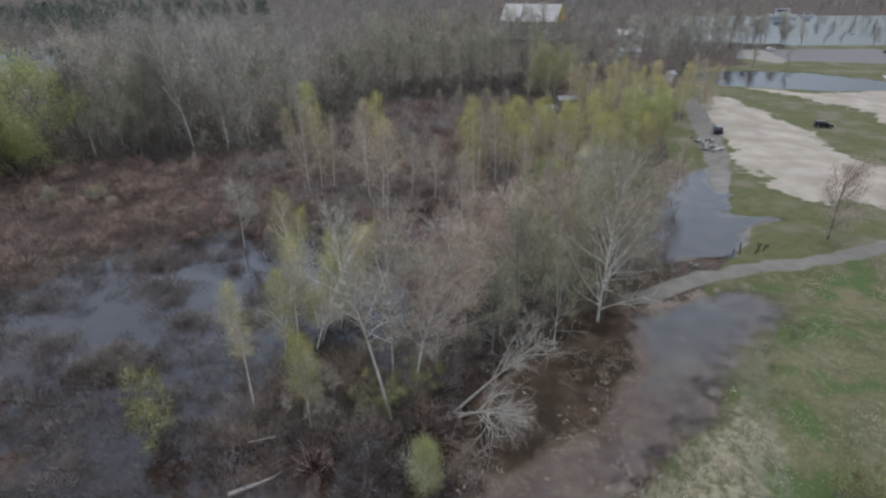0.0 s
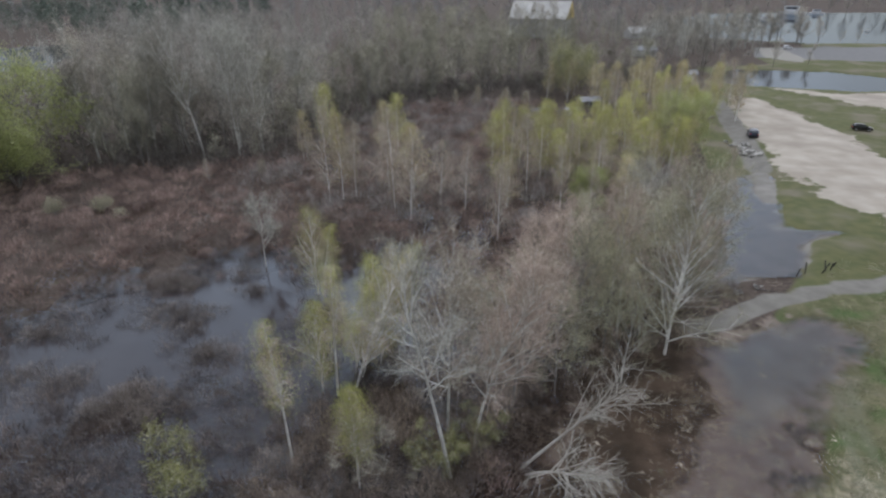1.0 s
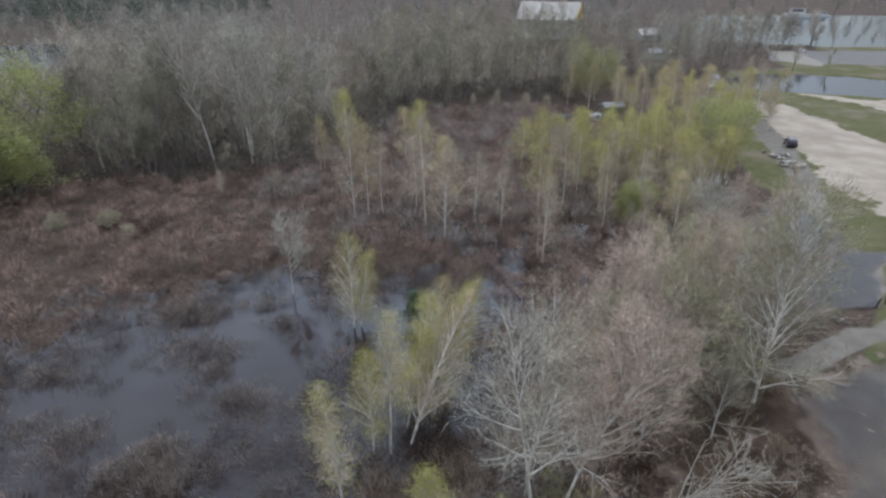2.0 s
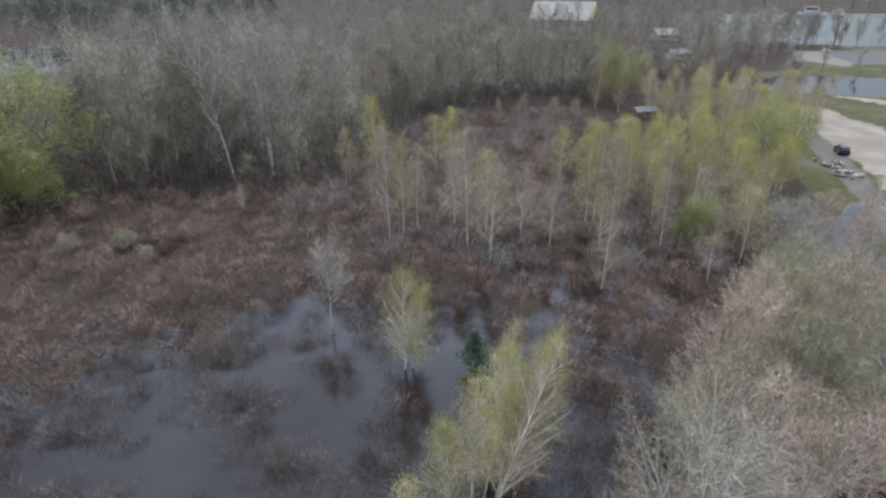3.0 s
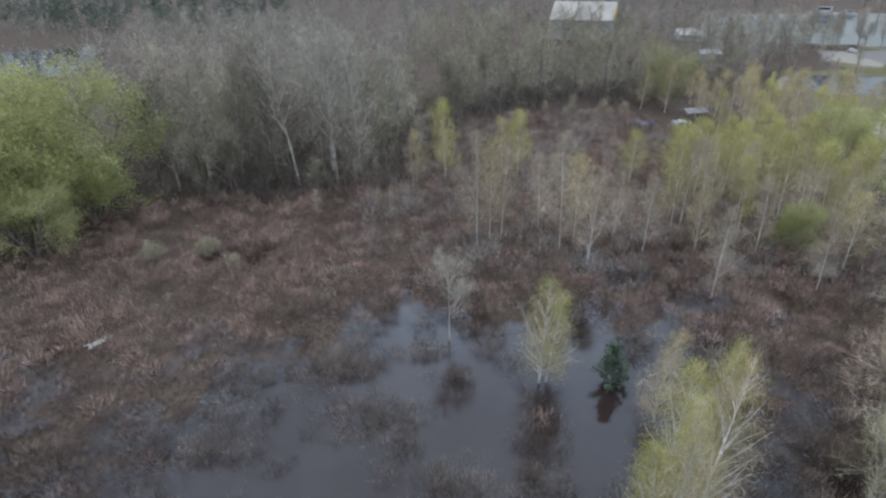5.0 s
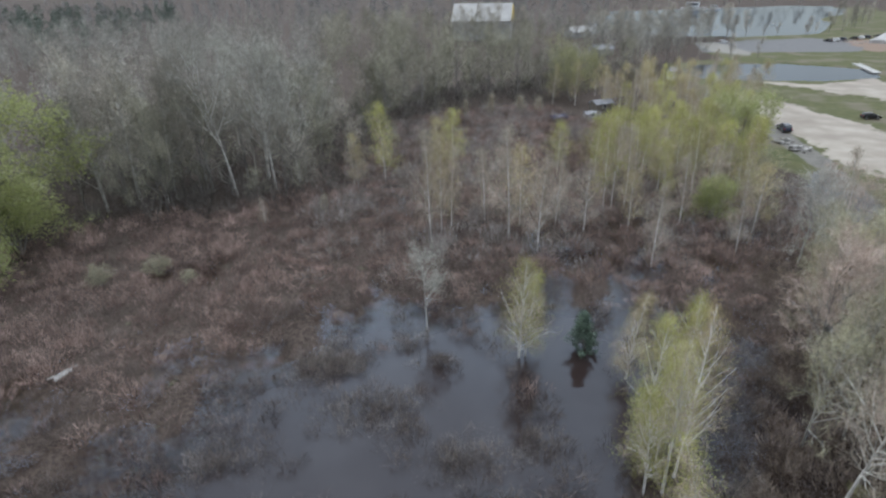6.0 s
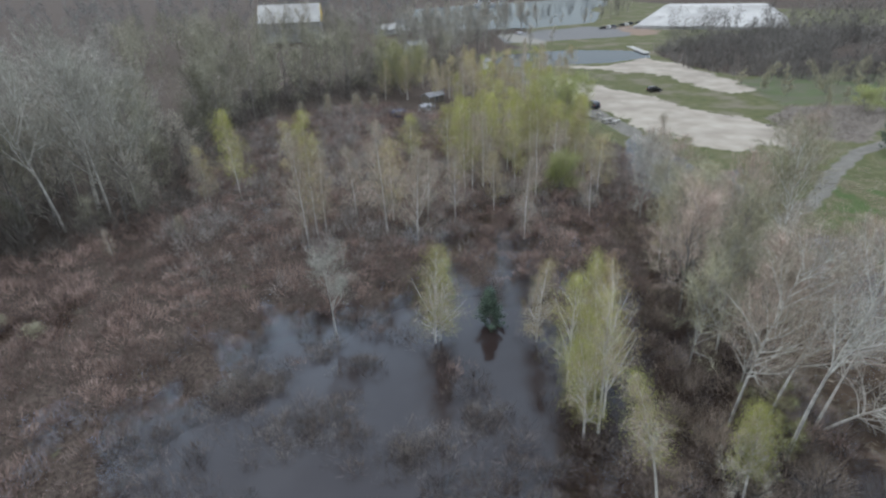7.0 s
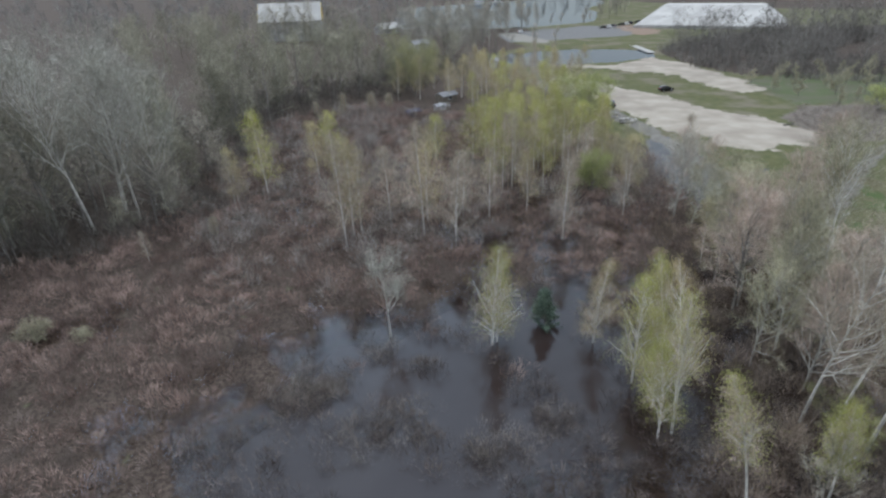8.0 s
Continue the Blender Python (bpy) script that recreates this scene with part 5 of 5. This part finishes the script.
DARK_PANE = surface("dark window pane", (0.03, 0.035, 0.04), (0.06, 0.065, 0.07), 1.0, 0.1, spec=0.6)
TIMBER = surface("weathered timber", (0.13, 0.11, 0.09), (0.28, 0.25, 0.21), 3.0, 0.9, 0.02, object_random=0.2)


def gabled(name, label, category, x, y, turn, long, wide, eave, ridge, wall, roof, gable=None, windows=0, door=True, over=0.5):
    """A building with a pitched roof, its gable ends, windows and a door."""
    b = thing(name, label, category)
    part("wall", block(long, wide, eave, 0.04), wall, b)
    slope = [(-wide / 2 - over, eave - 0.15), (0, ridge), (wide / 2 + over, eave - 0.15), (wide / 2 + over, eave + 0.1), (0, ridge + 0.28), (-wide / 2 - over, eave + 0.1)]
    bm = prism(slope, -long / 2 - over, long / 2 + over)
    bmesh.ops.rotate(bm, verts=bm.verts[:], cent=(0, 0, 0), matrix=Matrix.Rotation(math.pi / 2, 3, "Z"))
    part("roof", bm, roof, b)
    for side in (-1, 1):
        bm = prism([(-wide / 2, eave), (0, ridge), (wide / 2, eave)], -0.08, 0.08)
        bmesh.ops.rotate(bm, verts=bm.verts[:], cent=(0, 0, 0), matrix=Matrix.Rotation(math.pi / 2, 3, "Z"))
        bmesh.ops.translate(bm, verts=bm.verts[:], vec=(side * (long / 2 + (over + 0.06 if gable else 0.0)), 0, 0))
        part("gable", bm, gable or wall, b)
        for k in range(windows):
            wx = (k + 0.5) / windows * long - long / 2
            win = part("window", block(1.3, 0.1, 1.2, 0.0, (wx, side * (wide / 2 + 0.03), eave * 0.45)), WHITE_PAINT, b)
            part("pane", block(1.1, 0.1, 1.0, 0.0, (wx, side * (wide / 2 + 0.06), eave * 0.45 + 0.1)), DARK_PANE, win)
    if door:
        part("door", block(1.0, 0.1, 2.05, 0.0, (long * 0.36, -wide / 2 - 0.04, 0.0)), TIMBER, b)
    b.matrix_basis = pose(x, y, float(ground_height(np.array([x]), np.array([y]))[0]) - 0.05, 0, 0, turn)
    return b


gabled("hangar", "long white-roofed hangar with a yellow gable end", "hangar", 46, 397, -20, 36, 24, 11.0, 20.5, GREY_WALL, WHITE_ROOF, YELLOW, 5)
gabled("shed", "low grey shed with a pale roof near the river", "shed", 105, 386, 20, 16, 9, 3.2, 6.0, GREY_WALL, WHITE_ROOF, None, 2)
gabled("house", "small white-walled house among bare trees by the river", "house", 124, 402, -15, 11, 8, 3.6, 7.2, WHITE_PAINT, GREY_ROOF, None, 3)
gabled("shed", "dark grey shed half hidden by bare trees", "shed", 84, 300, 10, 10, 6, 2.8, 4.4, GREY_WALL, GREY_ROOF, None, 1)
gabled("white_hut", "small white hut with a dark roof by the pond", "hut", 80.5, 226, 12, 2.6, 2.4, 2.9, 4.0, WHITE_PAINT, GREY_ROOF, None, 0)
gabled("shed", "faded dark blue steel shed behind birches", "shed", 17.6, 172.3, 8, 3.8, 2.2, 1.5, 1.8, BLUE_STEEL, BLUE_STEEL, None, 1, over=0.3)
gabled("shed", "low grey shed behind birches", "shed", 28.0, 174, -6, 4.0, 2.2, 1.2, 1.6, GREY_WALL, GREY_ROOF, None, 1, over=0.25)
gabled("shed", "dark timber shed behind birches", "shed", 34, 182, 15, 6.0, 3.5, 2.2, 3.0, TIMBER, GREY_ROOF, None, 1, over=0.3)


def air_hall(x, y, turn, long, wide, high):
    """A vast white hall with sloping flanks on a grey footing."""
    b = thing("white_hall", "vast white sheeted hall with sloping flanks behind the thicket", "hall")
    part("footing", block(long + 0.6, wide + 0.6, 1.6, 0.05), GREY_WALL, b)
    bm = block(long, wide, high, 0.0, (0, 0, 1.6))
    for w in bm.verts:
        if w.co.z > high:
            w.co.x, w.co.y = w.co.x * 0.70, w.co.y * 0.3
    bmesh.ops.bevel(bm, geom=bm.edges[:], offset=0.8, segments=2, affect="EDGES")
    part("roof", bm, WHITE_ROOF, b)
    for k in range(9):
        part("rib", block(0.5, wide * 0.29, 0.25, 0.05, ((k - 4) * long * 0.08, 0, high + 1.55)), WHITE_ROOF, b)
    b.matrix_basis = pose(x, y, 0.2, 0, 0, turn)


air_hall(287, 286, -54.5, 84, 76, 9.6)


def rubble(label, x, y, count, spread, seed, group="rubble by the wet track", big=1.0):
    g = np.random.default_rng(seed)
    pile = thing("rubble_pile", label, "rubble", group)
    for k in range(count):
        sx, sy, sz = big * g.uniform(0.4, 1.5), big * g.uniform(0.35, 1.0), big * g.uniform(0.18, 0.5)
        bm = block(sx, sy, sz, 0.04)
        for w in bm.verts:
            w.co += Vector(g.normal(0, 0.05, 3))
        a, r = g.uniform(0, 6.28), spread * math.sqrt(g.random())
        bmesh.ops.transform(bm, verts=bm.verts[:], matrix=pose(math.cos(a) * r, math.sin(a) * r, g.uniform(-0.15, 0.35), g.normal(0, 14), g.normal(0, 14), g.uniform(0, 360)))
        part("slab", bm, CONCRETE, pile)
    pile.matrix_basis = pose(x, y, float(ground_height(np.array([x]), np.array([y]))[0]))


rubble("heap of pale broken concrete slabs beside wet track", 60.8, 139.6, 17, 2.8, 401)
rubble("heap of pale broken concrete slabs at the water's edge", 60.0, 131.8, 15, 2.3, 402)
rubble("low heap of white rubble where the track meets water", 31.0, 70.4, 6, 0.9, 403, big=0.5)
rubble("low heap of white rubble beside dark branches", 34.2, 71.9, 5, 0.8, 404, big=0.5)
rubble("white rubble and litter on the lot's edge", 228, 303, 12, 9.0, 405)


def log(name, label, x, y, heading, length, r, material, seed, group="fallen logs", rise=0.0):
    g = np.random.default_rng(seed)
    trunk = Limbs(np.array([[0, 0, r * 0.5]]), np.array([[1.0, 0, rise]]), np.array([length]), np.array([[0, 0.06, 0.0]]), np.array([r]))
    arms = trunk.fork(g, 5, 0.3, 1.0, (55, 35), lambda t: length * 0.28 * np.ones_like(t), 0.15)
    ob = thing(name, label, "log", group)
    v, q = trunk.tubes(9, 7, 0.5)
    part("trunk", mesh_of("log_trunk", v, quads=q, smooth=True), material, ob)
    v, q = arms.tubes(4, 3)
    part("crown", mesh_of("log_crown", v, quads=q), material, ob)
    z = max(float(ground_height(np.array([x]), np.array([y]))[0]), -0.05)
    ob.matrix_basis = pose(x, y, z, 0, 0, heading)


log("fallen_log", "pale fallen log lying in flood water", -17.2, 31.4, 28, 3.8, 0.2, DEAD_BARK, 411)
log("fallen_log", "dark broken branch lying in flood water", -41, 41.8, -8, 5.5, 0.1, DARK_BARK, 412)
log("fallen_log", "dark broken branch lying in flood water", -25.2, 39.8, -25, 3.5, 0.09, DARK_BARK, 413)
log("fallen_log", "pale broken branch lying in flood water", -17.6, 37.2, 15, 2.4, 0.09, DEAD_BARK, 414)
log("fallen_log", "dark log lying on the pale sand", 86.4, 107, -12, 3.2, 0.2, DARK_BARK, 415)
log("fallen_log", "dark brushwood lying where the track meets water", 34.2, 71.4, -20, 3.0, 0.12, DARK_BARK, 416)


def post(x, y, h, lean, label="dark leaning post of a ruined fence in water"):
    ob = thing("fence_post", label, "post", "ruined fence posts")
    part("shaft", block(0.14, 0.14, h, 0.02, (0, 0, -0.4)), DARK_BARK, ob)
    ob.matrix_basis = pose(x, y, 0.0, lean, lean * 0.6, 20)


for k, (x, y) in enumerate([(41.5, 76.0), (42.8, 76.4), (44.7, 76.1), (46.4, 77.0), (45.6, 76.5), (47.5, 78.2)]):
    post(x, y, (1.6, 2.2, 2.6, 1.9, 2.4, 1.5)[k], (8, -6, 14, 5, -12, 9)[k])

# a washed-up panel and scraps in the brushwood
panel = thing("washed_up_panel", "whitish bent panel washed up in brown brushwood", "litter")
bm = block(1.9, 0.8, 0.08, 0.02)
for w in bm.verts:
    w.co.z += 0.18 * math.sin(1.8 * w.co.x) + 0.1 * w.co.y
part("sheet", bm, CONCRETE, panel)
part("torn_strip", block(0.7, 0.3, 0.06, 0.02, (-1.3, 0.55, -0.25)), CONCRETE, panel)
part("torn_strip", block(0.4, 0.35, 0.06, 0.02, (1.25, 0.7, -0.2)), CONCRETE, panel)
panel.matrix_basis = pose(-70.8, 74.8, 0.75, 6, -8, 24)
part("strut", block(0.08, 0.08, 0.9, 0.01, (0.4, 0.2, -0.85)), TIMBER, panel)
part("strut", block(0.08, 0.08, 0.9, 0.01, (-0.5, -0.2, -0.85)), TIMBER, panel)


def boat(label, x, y, heading, long, cabin=True):
    b = thing("boat", label, "boat", "moored boats")
    wide = long * 0.3
    bm = block(long, wide, long * 0.11, 0.05, (0, 0, -0.2), 1.0)
    for w in bm.verts:
        if w.co.x > long * 0.3:
            w.co.y *= 0.35
        if w.co.z < 0:
            w.co.x, w.co.y = w.co.x * 0.9, w.co.y * 0.75
    part("hull", bm, WHITE_PAINT, b)
    part("rail", block(long * 0.6, wide * 0.92, 0.12, 0.02, (-long * 0.1, 0, long * 0.11 - 0.2)), TIMBER, b)
    if cabin:
        c = part("cabin", block(long * 0.5, wide * 0.8, long * 0.2, 0.06, (-long * 0.05, 0, long * 0.1 - 0.1)), WHITE_PAINT, b)
        for side in (-1, 1):
            part("window", block(long * 0.4, 0.06, long * 0.08, 0.0, (-long * 0.05, side * wide * 0.41, long * 0.19)), DARK_PANE, c)
        part("roof", block(long * 0.55, wide * 0.9, 0.15, 0.03, (-long * 0.05, 0, long * 0.3 - 0.1)), GREY_ROOF, b)
    b.matrix_basis = pose(x, y, 0, 0, 0, heading)


boat("white two-decked houseboat moored at the far bank", 303, 588, -30, 24)
boat("white cabin boat moored at the far bank", 328, 592, -20, 13)
boat("small white open boat on the river", 265.7, 418.5, 40, 6, False)
boat("small white open boat moored among bare trees", 232, 514, 10, 8, False)
boat("small white cabin boat moored among bare trees", 246, 520, -10, 9)


def slipway(x, y, heading, long, wide):
    """A row of pale concrete slabs with a low kerb on each side."""
    w = thing("slipway", "pale concrete slipway of worn slabs at the pond's end", "slipway")
    n = int(long / 3.1)
    for k in range(n):
        part("slab", block(3.0, wide, 0.3, 0.04, (k * 3.1 + 1.5, 0, 0)), PALE_SLAB, w)
    for side in (-1, 1):
        part("kerb", block(long, 0.3, 0.5, 0.04, (long / 2, side * (wide / 2 + 0.2), 0)), PALE_SLAB, w)
    w.matrix_basis = pose(x, y, 0.15, 0, 0, heading)


slipway(159.2, 216.4, 63.5, 24.8, 2.3)

# bare trees and bushes by the pond and the river
BANK_TREES = [bare_tree(270 + k, 14, "dark bare tree on the river bank", GREY_BARK, GREY_TWIG, low=0.2, wide=0.30, limbs=16, fine=2, fork=6, angles=(46, 20), rise=0.22, twig_width=0.055, near=False, group="bank trees") for k in range(3)]
BANKS = [(112, 372, 15), (126, 372, 14), (138, 366, 15), (150, 362, 15), (163, 358, 14), (175, 352, 13), (184, 350, 14), (104, 345, 15), (95, 335, 14), (128, 262, 9), (146, 268, 7), (98, 262, 13), (88, 255, 12), (92, 285, 12), (108, 300, 14), (120, 305, 13), (131, 312, 15), (140, 330, 14), (150, 338, 15), (160, 342, 13), (170, 346, 15), (100, 320, 14), (118, 335, 14), (130, 350, 15), (143, 356, 14), (82, 262, 12), (90, 240, 9), (207, 349, 5), (217, 350, 6), (240, 352, 4), (246, 354, 5), (236, 350, 4), (250, 612, 14), (275, 622, 15), (298, 626, 12), (318, 606, 13), (338, 592, 12), (358, 597, 14), (380, 602, 13), (402, 604, 14), (424, 592, 13), (446, 580, 12), (225, 600, 14), (36, 376, 17), (50, 374, 18), (58, 370, 15), (44, 364, 16), (66, 372, 16), (31, 372, 17), (98, 371, 11), (106, 374, 12), (124, 340, 13), (136, 343, 15), (147, 350, 14), (156, 352, 15), (168, 350, 13), (180, 344, 15), (190, 341, 12), (116, 352, 14), (108, 330, 13), (160, 334, 13), (178, 336, 10), (98, 300, 13), (231, 343, 8), (252, 350, 9), (268, 358, 10), (291, 374, 11), (314, 389, 11), (304, 406, 12), (330, 420, 11), (281, 366, 9), (340, 440, 12), (322, 402, 10)]
for k, (x, y, h) in enumerate(BANKS):
    plant(BANK_TREES, k, x, y, h * 1.2, 14.0)
FIELD_TREES = [bare_tree(280 + k, 6.0, "young budding tree in the grassy field", GREY_BARK, OLIVE_TWIG, low=0.15, wide=0.34, limbs=14, fine=0, fork=5, twig_width=0.09, near=False, buds=LEAF_PALE, bud_count=2, group="field trees") for k in range(2)]
for k in range(28):
    x, y = 118 + 9 * (k % 7) + 3 * (k // 7), 112 + 11 * (k // 7) - 2 * (k % 7)
    plant(FIELD_TREES, k, x + rng.uniform(-2.5, 2.5), y + rng.uniform(-2.5, 2.5), rng.uniform(3.5, 6.5), 6.0)

# ---- grass and sedge ----
g = np.random.default_rng(51)
sx, sy = scatter(g, 22000, 2, 75, 24, 80)
wet = np.maximum(inside(sx, sy, MUD), inside(sx, sy, FLOOD))
want = np.maximum(step(inside(sx, sy, MEADOW), -9, -1), 0.8 * step(inside(sx, sy, MUD), -2, 2)) * step(field(sx, sy, 2.2, 14), 0.5, 0.75) * (1 - step(to_line(sx, sy, TRACK), 3.0, 1.5))
keep = (g.random(len(sx)) < want) & (ground_height(sx, sy) > -0.14)
sx, sy = sx[keep], sy[keep]
v, f = brush(g, sx, sy, 0.22 + 0.25 * g.random(len(sx)), 8, 0.35, 0.04, 2.0, 0)
tagged(part("dry_sedge", mesh_of("dry_sedge", v, tris=f), DRY_GRASS), "dry pale sedge and reed litter at the flood's edge", "sedge", kind="stuff")
sx, sy = scatter(g, 18000, 18, 110, 22, 84)
want = step(inside(sx, sy, MEADOW), -1, 2) * step(field(sx, sy, 5, 15), 0.45, 0.7)
keep = (g.random(len(sx)) < want) & (ground_height(sx, sy) > 0.05)
sx, sy = sx[keep], sy[keep]
v, f = brush(g, sx, sy, 0.15 + 0.15 * g.random(len(sx)), 6, 0.3, 0.045, 2.0, 0)
tagged(part("meadow_grass", mesh_of("meadow_grass", v, tris=f), GREEN_GRASS), "fresh green meadow grass in uneven tufts", "grass", kind="stuff")

sx, sy = scatter(g, 5200, 14, 31, 29, 44)
keep = g.random(len(sx)) < step(inside(sx, sy, SEDGE), -2.5, 2) * step(field(sx, sy, 1.6, 66), 0.3, 0.6)
sx, sy = sx[keep], sy[keep]
v, f = brush(g, sx, sy, 0.2 + 0.2 * g.random(len(sx)), 5, 0.4, 0.05, 2.0, 0)
tagged(part("sedge_tussocks", mesh_of("sedge_tussocks", v, tris=f), DRY_GRASS), "low straw coloured sedge tussocks beside the flood", "sedge", kind="stuff")

sx, sy = scatter(g, 34000, 2, 48, 24, 68)
h = ground_height(sx, sy) + 0.06 * (field(sx, sy, 1.3, 48) - 0.5)
want = step(h, -0.15, 0.0) * (1 - step(h, 0.04, 0.16)) * (0.25 + 0.75 * step(field(sx, sy, 1.7, 49), 0.35, 0.6)) * step(inside(sx, sy, MEADOW), -7, -1)
keep = g.random(len(sx)) < want
sx, sy = sx[keep], sy[keep]
v, f = brush(g, sx, sy, 0.2 + 0.2 * g.random(len(sx)), 6, 0.35, 0.05, 2.0, 0)
tagged(part("drowned_grass", mesh_of("drowned_grass", v, tris=f), WET_GRASS), "half drowned olive grass standing along the flood's edge", "grass", kind="stuff")

sx, sy = scatter(g, 1500, 84, 132, 85, 118)
keep = inside(sx, sy, DRY_PATCH) + 6 * (field(sx, sy, 4, 81) - 0.5) > 1
sx, sy = sx[keep], sy[keep]
v, f = brush(g, sx, sy, 0.5 + 0.7 * field(sx, sy, 4, 82), 7, 0.8, 0.06, 2.0)
tagged(part("dry_scrub", mesh_of("dry_scrub", v, tris=f), DRY_SCRUB), "low grey brown leafless scrub beside the pale sand", "scrub", kind="stuff")

# dark conifers far off behind the wood
PINEWOOD = surface("distant conifers", (0.09, 0.115, 0.095), (0.16, 0.185, 0.15), 0.05, 0.9, island=0.4)


def far_pine(g):
    trunk = stem(g, 1.0, 0.012)
    trunk.s[0, 2] = -0.02
    one = trunk.fork(g, 22, 0.3, 0.99, (80, 40), lambda t: 0.26 * (1.08 - t) ** 0.5 + 0.02, 0.1)
    return joined(trunk.blades(g, 0.02), one.puffs(g, 13, 0.035, 0.05, 0.035))


g = np.random.default_rng(71)
FAR_PINES = [far_pine(np.random.default_rng(320 + k)) for k in range(5)]
px, py = scatter(g, 150, -420, -175, 360, 620)
woodland("far_pinewood", [(x, y, g.uniform(14, 22)) for x, y in zip(px, py)], "dark green pines far behind the leafless wood", PINEWOOD, FAR_PINES)

# ---- scraps of reed afloat over the drowned meadow ----
g = np.random.default_rng(91)
lx, ly = scatter(g, 6500, 0, 42, 26, 64)
keep = (np.maximum(inside(lx, ly, MUD), inside(lx, ly, FLOOD) - 3) > -2) & (field(lx, ly, 4, 41) + 0.25 * (field(lx, ly, 1.2, 43) - 0.5) > 0.5) & (inside(lx, ly, TREE_MIRROR_BED) < 2.5)
lx, ly = lx[keep], ly[keep]
n = len(lx)
a, long = g.uniform(0, 2 * math.pi, n), 0.05 + 0.26 * g.random(n) ** 3.0
wide = long * g.uniform(0.2, 0.5, n)
z = np.maximum(ground_height(lx, ly), 0.0) + 0.012
u, w = np.stack([np.cos(a), np.sin(a), 0 * a], -1), np.stack([-np.sin(a), np.cos(a), 0 * a], -1)
c = np.stack([lx, ly, z], -1)
v = np.stack([c - u * long[:, None], c + w * wide[:, None], c + u * long[:, None], c - w * wide[:, None] + [0, 0, 0.03]], 1).reshape(-1, 3)
tagged(part("reed_litter", mesh_of("reed_litter", v, quads=np.arange(4 * n).reshape(-1, 4)), SCRAPS), "beige scraps of dry reed afloat on shallow brown water", "litter", kind="stuff")
